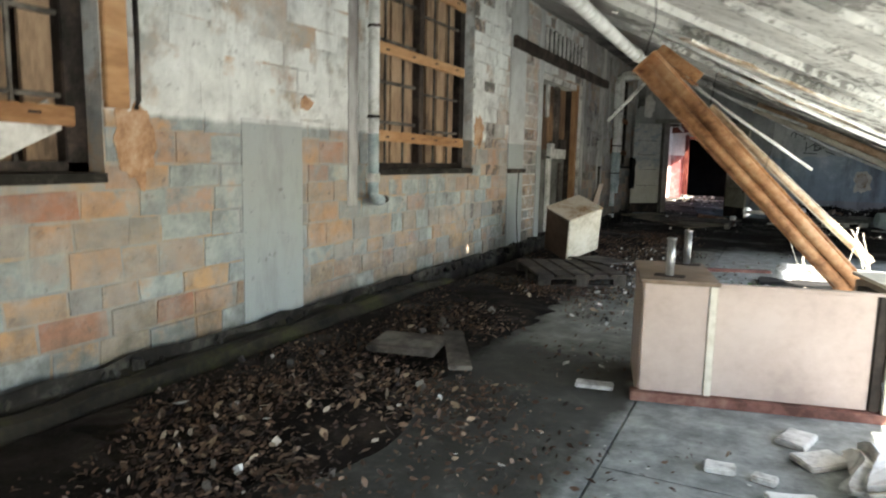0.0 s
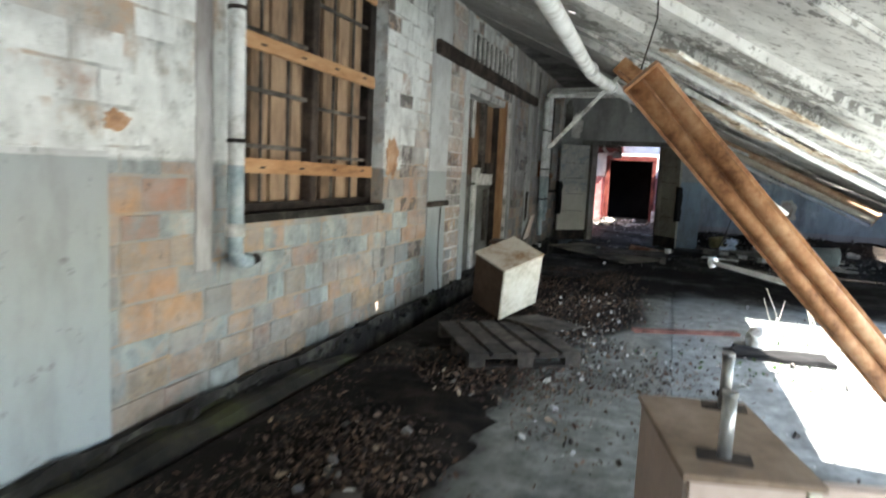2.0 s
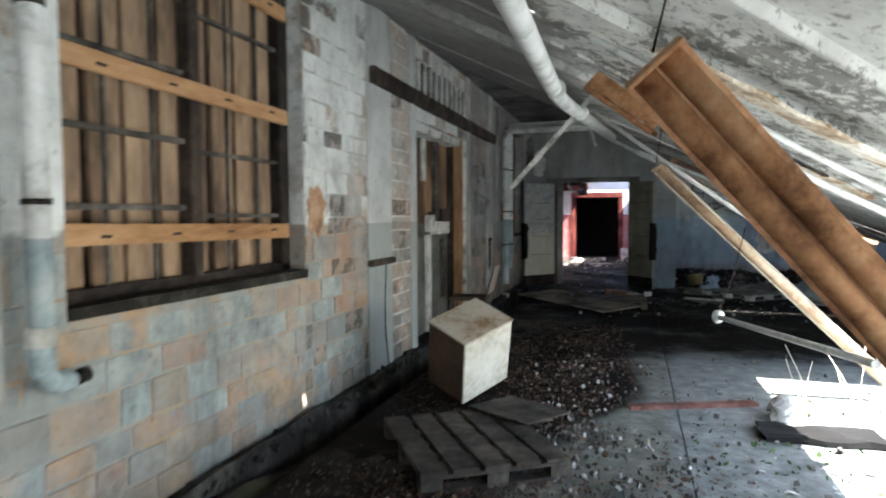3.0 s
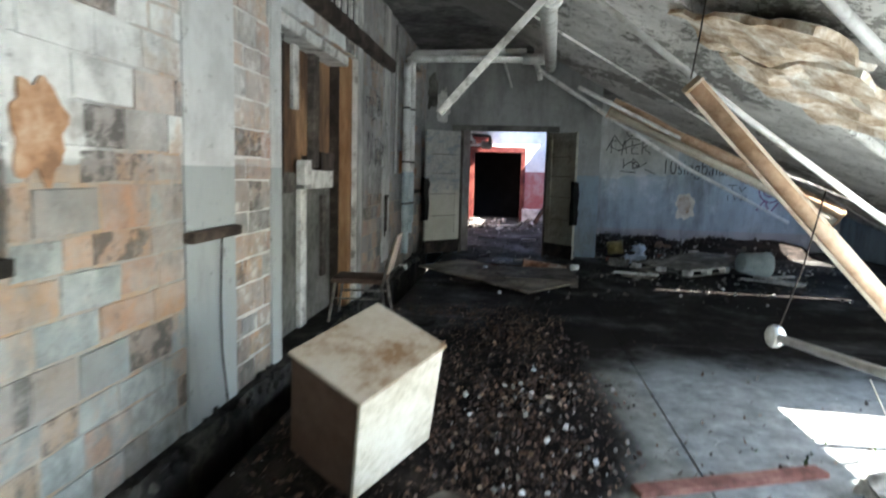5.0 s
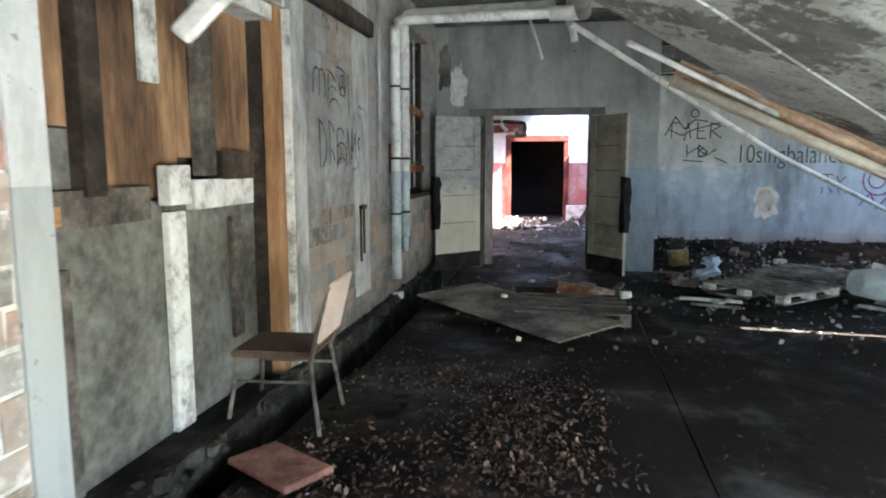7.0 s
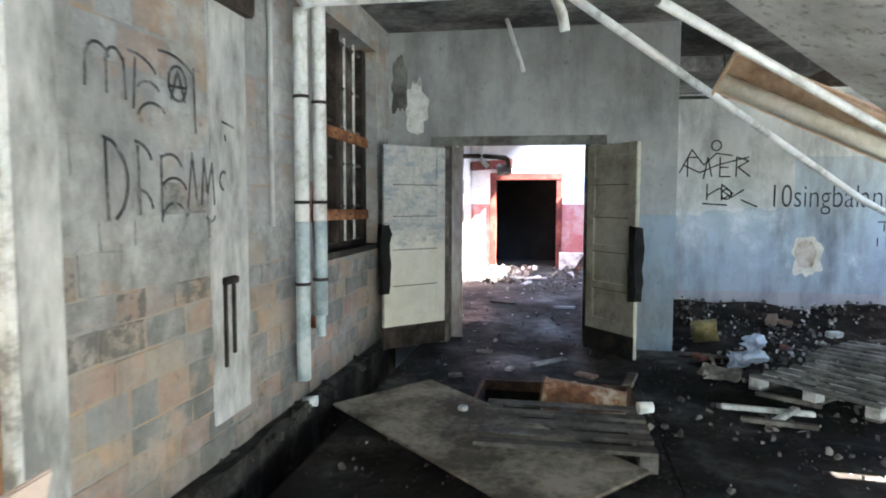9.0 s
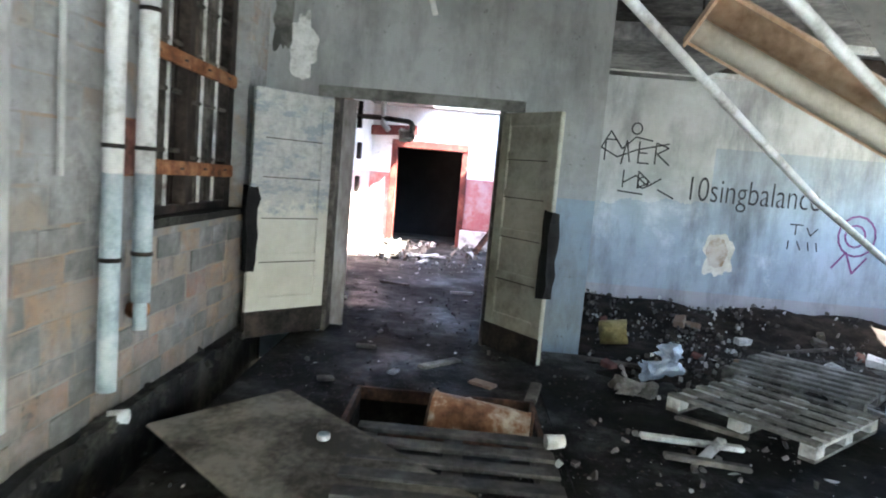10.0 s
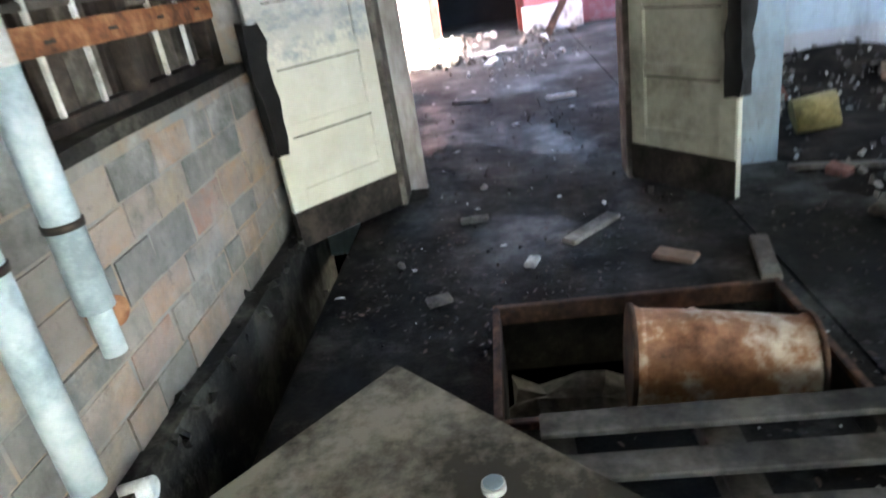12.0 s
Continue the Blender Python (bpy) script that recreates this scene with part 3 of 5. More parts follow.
# ---- west wall: core with openings ----
TOP = 3.3
OPEN = {"window_1": (3.2, 5.16, 1.08, 3.0), "window_2": (7.72, 9.72, 1.08, 3.0), "door_1": (12.12, 14.26, 0.04, 2.45), "window_3": (17.06, 18.8, 1.09, 3.0)}
wm = bmesh.new()
edges_y = [-6.0]
for a, b, z0, z1 in OPEN.values():
    face = W - 0.012 if b == 14.26 else W - 0.004
    bx(wm, -4.05, W - 0.008, edges_y[-1], a, -0.4, 1.43)
    bx(wm, -4.05, face, edges_y[-1], a, 1.43, TOP)
    bx(wm, -4.05, W - 0.008, a, b, -0.4, z0)
    bx(wm, -4.05, W - 0.006, a, b, z1, TOP)
    edges_y.append(b)
bx(wm, -4.05, W - 0.008, edges_y[-1], 19.5, -0.4, TOP)
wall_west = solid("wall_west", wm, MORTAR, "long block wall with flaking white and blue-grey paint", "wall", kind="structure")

# ---- end wall, graffiti wall, corridor beyond ----
JL, JR, YE = -3.1, -1.58, 19.27
em = bmesh.new()
bx(em, W - 0.012, JL, YE, YE + 0.22, -0.3, TOP)
bx(em, JR, -0.73, YE, YE + 0.22, -0.3, TOP)
bx(em, JL, JR, YE, YE + 0.22, 2.16, TOP)
bx(em, -0.95, -0.73, YE + 0.22, 21.43, -0.3, TOP)
wall_north = solid("wall_north", em, END_PAINT, "grey and blue painted plaster wall with a doorway, soot-streaked", "wall", kind="structure")
solid("trim", box(JL - 0.14, JR + 0.16, YE - 0.02, YE - 0.002, 2.1, 2.2, 0.004), GREYPANEL, "grey painted lintel board over the doorway", "trim", kind="structure")
wall_back = solid("wall_back", box(-0.73, 4.2, 21.43, 21.65, -0.3, TOP), BACK_PAINT, "grey-blue plaster wall with black graffiti", "wall", kind="structure")
# unseen wall added against stray light; its opening lights the graffiti wall
ea = bx(bx(box(4.2, 4.4, 13.4, 18.9, -0.3, TOP), 4.2, 4.4, 20.6, 21.65, -0.3, TOP), 4.2, 4.4, 18.9, 20.6, -0.3, 1.4)
bx(ea, 4.2, 4.4, 18.9, 20.6, 2.3, TOP)
solid("wall_east_blocker", ea, END_PAINT, "unseen plaster wall keeping light out, one opening to light the back wall", "wall", kind="structure")
solid("wall_south", box(-4.05, 6.4, -6.2, -6.0, -0.3, TOP), END_PAINT, "plain plaster wall", "wall", kind="structure")
cm = bmesh.new()
bx(cm, -4.12, -3.45, 27.4, 27.6, -0.3, 3.2)
bx(cm, -1.87, 0.7, 27.4, 27.6, -0.3, 3.2)
bx(cm, -3.45, -1.87, 27.4, 27.6, 2.12, 3.2)
# unseen east side, its height set to limit sun in the corridor
bx(cm, 0.5, 0.7, 21.65, 27.4, -0.3, 4.4)
solid("wall_corridor", cm, RED_PAINT, "corridor wall, white above and red below, paint peeling", "wall", kind="structure")
solid("wall_corridor_side", box(-4.12, -3.9, YE + 0.22, 27.4, -0.3, 3.2), PALE_DADO, "white corridor wall, its red dado paled to pink for sunlight", "wall", kind="structure")
# unseen slab added to shape the corridor's sun patch
solid("ceiling_corridor", bx(bx(bx(box(-4.12, 0.7, YE + 0.22, 23.9, 2.85, 3.0), -0.9, 0.7, 23.9, 27.6, 2.85, 3.0), -4.12, -0.9, 27.25, 27.6, 2.85, 3.0), -4.12, -2.65, 23.9, 27.25, 2.85, 3.0), GREYCEIL, "unseen grey slab over the corridor, holed to aim the sun patch", "ceiling", kind="structure")
# black walls put the darkness of this room into the colour
solid("wall_void", join(join(box(-4.2, -4.1, 27.6, 29.5, 0, 2.6), box(-1.2, -1.1, 27.6, 29.5, 0, 2.6)), join(box(-4.2, -1.1, 29.5, 29.6, 0, 2.6), box(-4.2, -1.1, 27.6, 29.6, 2.6, 2.7))), BLACK, "room behind the far doorway, its darkness painted as black walls", "wall", kind="structure")
fd = thing("door_2", (-2.66, 27.4, 0), "red painted door frame round a black opening", "door frame")
for n, a in (("jamb", (-3.47, -3.34, 27.36, 27.62, 0, 2.14)), ("jamb", (-1.98, -1.85, 27.36, 27.62, 0, 2.14)), ("head", (-3.47, -1.85, 27.35, 27.62, 2.0, 2.16))):
    part(n, box(*a, 0.01), REDPAINT, fd)
fd["kind"] = "structure"

# ---- fallen roof ----
RN = Vector((0.4, -0.018, 1)).normalized()
RU = Vector((0.74, 0.61, -0.285)).normalized()
RV = RN.cross(RU)


def on_roof(x, y):
    return 1.6 - 0.4 * x + 0.018 * y


RO = Vector((-1.2, 8.0, on_roof(-1.2, 8.0)))
rm = bmesh.new()
STRIP = 0.95
for k in range(-14, 6):
    drop = 0.05 * (k % 2) + 0.02 * math.sin(k * 2.1)
    a, b = k * STRIP - 0.03, (k + 1) * STRIP + 0.03
    rm.faces.new([rm.verts.new(RO + RU * s + RV * w - RN * drop) for s, w in ((-18, a), (18, a), (18, b), (-18, b))])
YH0, YH1 = 9.075, 9.125
CUTS = {"x": (W - 0.1, -2.09, -2.035, 0.58, 0.8, 0.75, 3.0), "y": (-3.0, 7.8, YH0, YH1, 11.6, 15.82, 15.9, 17.4)}
for axis, places in CUTS.items():
    for c in places:
        bmesh.ops.bisect_plane(rm, geom=rm.verts[:] + rm.edges[:] + rm.faces[:], plane_co=(c, c, 0), plane_no=(1, 0, 0) if axis == "x" else (0, 1, 0))
gone = []
for f in rm.faces:
    c = f.calc_center_median()
    if c.x < W - 0.1 or c.x > 3.0 or c.y < -3.0 or c.y > 17.4 or (c.x > 0.8 and c.y < 11.6) or (c.x > 0.58 and 7.8 < c.y < 11.6) or (c.x > 0.75 and 15.82 < c.y < 15.9) or (-2.09 < c.x < -2.035 and YH0 < c.y < YH1):
        gone.append(f)
bmesh.ops.delete(rm, geom=gone, context="FACES")
top = bmesh.ops.extrude_face_region(rm, geom=rm.faces[:])
bmesh.ops.translate(rm, verts=[v for v in top["geom"] if isinstance(v, bmesh.types.BMVert)], vec=RN * 0.05)
for k in range(-14, 6):
    p = RO + RV * (k * STRIP) - RN * 0.02
    s0, s1 = max((W - p.x) / RU.x, (1.6 - p.y) / RU.y), min((0.6 - p.x) / RU.x, (16.2 - p.y) / RU.y)
    if s1 - s0 > 0.5 and k < 4:
        beam(p + RU * s0, p + RU * s1, 0.04, 0.07 if k % 2 else 0.13, RN, 0.004, rm)
bmesh.ops.recalc_face_normals(rm, faces=rm.faces[:])
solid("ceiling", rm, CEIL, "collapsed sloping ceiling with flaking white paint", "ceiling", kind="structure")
# carried east out of view to stop sun; the gap feeds the roof slit
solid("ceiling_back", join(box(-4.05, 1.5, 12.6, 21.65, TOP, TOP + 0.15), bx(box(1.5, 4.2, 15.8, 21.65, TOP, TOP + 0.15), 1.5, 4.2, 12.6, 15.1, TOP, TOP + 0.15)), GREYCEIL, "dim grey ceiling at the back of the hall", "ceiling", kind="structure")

# unseen wall added to block light coming in over the fallen ceiling
lo = bmesh.new()
for a, b, c in ((12.5, 1, 0), (12.6, -1, 0)):
    q = [lo.verts.new((x, a, z)) for x, z in ((-4.05, TOP + 0.15), (4.2, TOP + 0.15), (4.2, on_roof(4.2, 12.6) + 0.07), (-4.05, on_roof(-4.05, 12.6) + 0.07))]
    lo.faces.new(q[::b])
lo.verts.ensure_lookup_table()
for k in range(4):
    lo.faces.new([lo.verts[i] for i in (k, k + 4, (k + 1) % 4 + 4, (k + 1) % 4)])
bmesh.ops.recalc_face_normals(lo, faces=lo.faces[:])
solid("wall_loft_blocker", lo, END_PAINT, "unseen plain wall blocking light over the fallen ceiling", "wall", kind="structure")

# ---- openings of the west wall ----
def boarded_window(name, y0, y1, z0, z1, plank_heights, label):
    w = thing(name, (W, (y0 + y1) / 2, z0), label, "window")
    w["kind"] = "structure"
    # added dark backing that seals the gaps between boards against light
    part("backing", box(-4.04, -4.0, y0 - 0.02, y1 + 0.02, z0 - 0.02, z1 + 0.02), DARKWOOD, w)
    n = round((y1 - y0 - 0.16) / 0.24)
    for k in range(n):
        a = y0 + 0.08 + (y1 - y0 - 0.16) * k / n
        lean = random.uniform(-0.012, 0.012)
        part("board", box(-3.93 + lean, -3.9 + lean, a + random.uniform(0.006, 0.03), a + (y1 - y0 - 0.16) / n - random.uniform(0.006, 0.03), z0 + random.uniform(0.0, 0.04), z1 - 0.01, 0.003), random.choice((SIDEBOARD, GREYWOOD, DARKWOOD, DARKWOOD)) if name == "window_3" else WINBOARD, w)
    part("window_frame", join(join(box(-3.9, -3.82, y0, y0 + 0.07, z0, z1, 0.006), box(-3.9, -3.82, y1 - 0.12, y1, z0, z1, 0.006)), box(-3.9, -3.82, y0, y1, z0, z0 + 0.06, 0.006)), IRON, w)
    mid = (y0 + y1) / 2 - 0.03
    part("mullion", box(-3.88, -3.8, mid - 0.045, mid + 0.045, z0 + 0.05, z1, 0.006), DARKWOOD, w)
    for k in range(1, 6):
        z = z0 + 0.06 + k * 0.36 + random.uniform(-0.03, 0.03)
        part("glazing_bar", box(-3.87, -3.84, y0 + 0.05, mid, z, z + 0.03, 0.004), GREYWOOD, w)
        part("glazing_bar", box(-3.87, -3.84, mid, y1 - 0.1, z - 0.04, z - 0.015, 0.004), GREYWOOD, w)
    for k in range(1, 6):
        a = y0 + 0.05 + (y1 - y0 - 0.1) * k / 6
        part("upright_bar", box(-3.855, -3.835, a - 0.01, a + 0.01, z0 + 0.05, z1, 0.003), WHITEWOOD if name == "window_3" else GREYWOOD, w)
    for z in plank_heights:
        p = part("plank", beam((-3.78, y0 + 0.02, z + 0.012), (-3.78, y1 - 0.1, z - 0.012), 0.03, 0.095, (0, 0, 1), 0.006), RUST if name == "window_3" else PINE, w, "dull brown plank nailed across" if name == "window_3" else "orange pine plank nailed across")
        for k in range(4):
            part("slot", box(-3.765, -3.762, y0 + 0.25 + k * (y1 - y0 - 0.4) / 3.4, y0 + 0.31 + k * (y1 - y0 - 0.4) / 3.4, z - 0.008, z + 0.006), IRON, p)
    part("window_sill", rough_up(box(-3.98, W + 0.012, y0, y1, z0 - 0.045, z0 + 0.008), 0.008, 7, 4), LEDGE, w, "dark crumbling sill")
    return w


boarded_window("window_1", *OPEN["window_1"], (1.37, 2.1), "boarded window with orange planks behind a dark frame")
boarded_window("window_2", *OPEN["window_2"], (1.37, 2.12, 2.8), "boarded window with three orange planks and iron bars")
boarded_window("window_3", *OPEN["window_3"], (1.4, 2.1), "barred window boarded with brown planks")
ts = thing("torn_sheet", (-3.8, 4.75, 1.1), "torn white sheet caught behind the window frame", "sheet")
part("sheet", rough_up(beam((-3.81, 4.5, 1.12), (-3.81, 4.98, 1.36), 0.012, 0.14, (0, -0.4, 1), 0.0), 0.02, 6), WHITEWOOD, ts)
wp = thing("trim_board", (W, 5.22, 1.4), "orange timber board upright beside the window", "trim board")
part("board", box(W - 0.01, W + 0.03, 5.165, 5.3, 1.41, 3.05, 0.005), PINE, wp)
part("hook", tube([(W + 0.05, 5.33, 2.4), (W + 0.05, 5.335, 1.7), (W + 0.05, 5.33, 1.45), (W + 0.02, 5.34, 1.42)], 0.014, 8), IRON, wp)

dr = thing("door_1", (W, 13.16, 0), "tall doorway boarded with brown plywood, grey panels and laths", "door")
dr["kind"] = "structure"
DY0, DY1 = 12.12, 14.26
# added dark backing that keeps light out behind the panels
part("backing", box(-4.04, -4.0, DY0 - 0.02, DY1 + 0.02, 0, 2.5), DARKWOOD, dr)
for n, a, m in (
    ("plywood", (-3.96, -3.93, 12.14, 12.62, 1.62, 2.44), PLYBROWN), ("plywood", (-3.97, -3.94, 12.62, 13.3, 1.3, 2.44), PLYBROWN), ("plywood", (-3.965, -3.935, 13.3, 14.12, 1.5, 2.44), PLYBROWN),
    ("panel", (-3.96, -3.93, 12.14, 12.62, 1.36, 1.61), GREYPANEL), ("panel", (-3.955, -3.925, 12.14, 13.12, 0.05, 1.28), GREYPANEL), ("panel", (-3.955, -3.925, 13.13, 14.12, 0.05, 1.28), GREYPANEL),
    ("post", (-3.93, -3.85, 12.5, 12.63, 1.33, 2.44), DARKWOOD), ("lath", (-3.93, -3.9, 12.98, 13.12, 1.86, 2.44), WHITEWOOD), ("post", (-3.93, -3.87, 13.42, 13.58, 1.4, 2.44), GREYWOOD),
    ("block", (-3.92, -3.86, 13.62, 14.02, 1.37, 1.54), DARKWOOD), ("rail", (-3.92, -3.87, 12.14, 12.95, 1.2, 1.36), GREYWOOD), ("rail", (-3.92, -3.86, 13.32, 14.0, 1.22, 1.38), WHITEWOOD),
    ("block", (-3.9, -3.83, 13.05, 13.24, 1.26, 1.46), WHITEWOOD), ("lath", (-3.92, -3.88, 13.1, 13.26, 0.06, 1.22), WHITEWOOD), ("lath", (-3.92, -3.89, 12.2, 12.42, 0.06, 1.04), GREYWOOD),
    ("lath", (-3.92, -3.89, 13.76, 13.88, 0.4, 1.15), GREYWOOD), ("stump", (-3.9, -3.86, 12.16, 12.36, 1.22, 1.3), PINE)):
    part(n, box(*a, 0.004), m, dr)
part("jamb", box(-3.84, W - 0.035, 14.125, 14.22, 0.05, 2.45, 0.008), JAMBWOOD, dr, "orange-brown timber jamb")
part("reveal", box(-3.99, W + 0.008, 14.221, 14.259, 0.05, 2.45, 0.004), WHITEWOOD, dr)
part("reveal", box(-3.99, -3.841, 14.125, 14.22, 0.05, 2.45, 0.004), DARKWOOD, dr)
part("jamb", box(-3.98, W - 0.02, 12.12, 12.15, 0.05, 2.45, 0.006), GREYWOOD, dr)
part("head", box(-3.97, -3.75, 12.15, 14.12, 2.36, 2.45, 0.006), WHITEWOOD, dr, "pale flaking head board")
part("threshold", rough_up(box(-4.0, W, 12.12, 14.26, -0.05, 0.05), 0.01, 5, 3), LEDGE, dr)

lint = thing("lintel_beam", (W, 13.4, 2.65), "long dark timber beam fixed over the boarded doorway", "beam")
part("beam", rough_up(box(W - 0.01, W + 0.07, 10.86, 15.98, 2.58, 2.72, 0.01), 0.008, 3), DARKWOOD, lint)
gr = thing("vent_grille", (W, 13.2, 2.75), "row of short pale upright bars above the beam", "grille")
# flat black plate puts the shade between the bars into colour
part("recess_shade", box(W - 0.02, W + 0.004, 12.1, 14.45, 2.74, 3.06), BLACK, gr)
for k in range(11):
    part("bar", box(W + 0.004, W + 0.03, 12.16 + k * 0.215, 12.23 + k * 0.215, 2.74, 3.05, 0.004), WHITEWOOD, gr)

# the fifth is only a thin darker strip beside the drain pipe
for n, (y0, y1, z0, z1) in enumerate(((6.12, 6.72, 0.08, 1.42), (10.82, 11.38, 0.06, 3.3), (15.55, 15.95, 0.3, 3.3), (14.26, 14.47, 0.05, 3.3), (7.3, 7.43, 0.8, 3.3), (11.95, 12.12, 0.05, 3.3))):
    bm = rough_up(box(W - 0.02, W + (0.005 if n in (0, 4) else 0.012), y0, y1, z0, z1), 0.004, 5, 6)
    solid("pilaster_%d" % (n + 1), bm, DIRTYRENDER if n == 4 else OLDRENDER if n in (2, 3) else RENDER_STRIP, "smooth rendered strip of painted plaster on the block wall", "plaster strip", kind="structure")
sh = thing("wall_bracket", (W, 11.06, 1.05), "short dark timber batten on the wall", "bracket")
part("batten", box(W + 0.005, W + 0.06, 10.8, 11.36, 1.02, 1.075, 0.006), DARKWOOD, sh)
hose = thing("cable", (W, 11.1, 0.1), "black cable hanging down the wall", "cable")
part("cable_run", tube([(W + 0.05, 11.12, 1.02), (W + 0.03, 11.14, 0.7), (W + 0.025, 11.16, 0.4), (W + 0.04, 11.2, 0.08)], 0.006, 8), IRON, hose)


def wall_pipe(y, zlow, ztop, x, r, label, foot=True, level=None):
    """A painted drain pipe, blue below the dado line, white above, with clamps."""
    p = thing("drain_pipe", (x, y, zlow), label, "pipe", "wall pipes")
    low = [(x, y, 1.38), (x, y, zlow + 0.1)]
    if foot:
        low = low[:1] + bend((x, y, 1.0), (x, y, zlow), (x, y + 0.3, zlow), 0.09) + [(x, y + 0.12, zlow)]
    part("lower_pipe", tube(low, r), PIPEBLUE, p, "blue-grey painted lower length")
    up = [(x, y, 1.38), (x, y, ztop)]
    if level:
        up = up[:1] + bend((x, y, 1.4), (x, y, ztop), level, 0.1) + [level]
    part("upper_pipe", tube(up, r), PIPEWHITE, p, "white painted upper length")
    for z in (1.5, 2.2, 0.95 if zlow < 0.8 else 1.02):
        part("clamp", tube([(x, y, z), (x, y, z + 0.022)], r + 0.006), IRON, p, "dark iron pipe clamp")
    return p


p1 = wall_pipe(7.48, 0.84, 3.25, W + 0.12, 0.045, "white painted drain pipe ending in an elbow above the floor")
part("spigot", tube([(W + 0.12, 7.6, 0.84), (W + 0.12, 7.68, 0.845)], 0.03), IRON, p1)
part("elbow_joint", tube([(W + 0.12, 7.48, 0.99), (W + 0.12, 7.48, 1.06)], 0.054), PIPEWHITE, p1)
wall_pipe(16.52, 0.2, 2.84, W + 0.12, 0.048, "tall painted pipe running up to a high bend", False, (-1.95, 16.6, 2.86))
p4 = wall_pipe(16.8, 0.6, 2.95, W + 0.14, 0.05, "tall painted pipe with a capped foot", False, (-2.05, 16.85, 2.99))
part("foot", tube([(W + 0.14, 16.8, 0.72), (W + 0.14, 16.8, 0.62), (W + 0.14, 16.8, 0.55)], 0.035), PIPEBLUE, p4)
part("valve", tube([(W + 0.02, 16.95, 0.62), (W + 0.1, 16.93, 0.62)], 0.05), RUST, p4, "rusted round valve")
tee = thing("hanging_pipe", (-2.0, 16.7, 2.8), "white pipe stub and tee hanging from the high pipes", "pipe")
part("tee", tube([(-2.1, 16.6, 2.86), (-1.8, 16.62, 2.86)], 0.07), PIPEWHITE, tee)
part("stub", tube([(-1.95, 16.62, 2.86), (-1.88, 16.7, 2.72), (-1.86, 16.73, 2.62)], 0.035), PIPEWHITE, tee)
part("branch", tube([(-1.95, 16.7, 2.98), (-1.35, 16.72, 2.96)], 0.05), PIPEWHITE, tee)
hstub = thing("hanging_rod", (-2.25, 18.9, 2.8), "short white rod hanging from the back ceiling", "rod")
part("rod", tube([(-2.42, 18.9, 3.3), (-2.25, 18.93, 2.79)], 0.022, 8), PIPEWHITE, hstub)
ups = thing("conduit", (W + 0.03, 16.2, 1.0), "thin grey conduit running up the wall", "pipe", "wall pipes")
part("conduit_run", tube([(W + 0.03, 16.25, 1.36), (W + 0.03, 16.25, 3.2)], 0.016, 8), OLDRENDER, ups)
ir = thing("wall_iron", (W, 15.62, 0.7), "rusted iron strap bolted to the wall", "bracket")
part("strap", join(join(box(W + 0.012, W + 0.03, 15.64, 15.665, 0.6, 1.08, 0.003), box(W + 0.012, W + 0.03, 15.735, 15.76, 0.66, 1.08, 0.003)), box(W + 0.012, W + 0.045, 15.63, 15.77, 1.06, 1.1, 0.004)), IRON, ir)


# ---- double door ----
def door_leaf(hinge, free, label, paint):
    d = Vector((free[0] - hinge[0], free[1] - hinge[1]))
    n = thing("door_leaf", (hinge[0], hinge[1], 0), label, "door", "double door", (0, 0, math.degrees(math.atan2(d.y, d.x))))
    w = d.length
    part("core", box(0, w, -0.007, 0.007, 0.04, 2.08), paint, n, local=True)
    for a, b in ((0, 0.11), (w - 0.11, w)):
        part("stile", box(a, b, -0.024, 0.024, 0.03, 2.08, 0.006), paint, n, local=True)
    for z, h in ((0.24, 0.12), (0.66, 0.07), (1.03, 0.07), (1.37, 0.07), (1.69, 0.07), (1.97, 0.11)):
        part("rail", box(0.1, w - 0.1, -0.023, 0.023, z, z + h, 0.006), paint, n, local=True)
    # dark strips under the rails stand for the shade along the panels
    for z, h in ((0.66, 0.07), (1.03, 0.07), (1.37, 0.07), (1.69, 0.07)):
        part("shade_line", box(0.105, w - 0.105, -0.0255, 0.0255, z - 0.007, z), DARKWOOD, n, local=True)
    part("kick_plate", rough_up(box(0, w, -0.026, 0.026, 0.025, 0.245), 0.003, 9, 3), IRON, n, "black scuffed kick plate", True)
    bar = box(w - 0.06, w + 0.03, -0.045, 0.045, 0.58, 1.3, 0.0)
    part("lock_edge", rough_up(bar, 0.03, 9, 6), BLACK, n, "torn black lock edge", True)
    for z in (0.35, 1.05, 1.8):
        part("hinge", tube([(-0.01, 0.0, z), (-0.01, 0.0, z + 0.1)], 0.014, 8), IRON, n, local=True)
    return n


door_leaf((-3.095, 19.24), (-3.617, 18.69), "open panelled door leaf in flaking cream paint, black foot", DOORPAINT)
# this leaf gets a darker, more olive tone than its twin
door_leaf((-1.59, 19.24), (-1.164, 18.67), "open panelled door leaf in a darker olive tone with torn black lock edge", DARKERDOOR)
for n, x in ((1, JL), (2, JR - 0.05)):
    solid("door_jamb_%d" % n, box(x, x + 0.05, YE - 0.004, YE + 0.224, 0, 2.16, 0.006), GREYWOOD, "worn timber door jamb", "trim", kind="structure")
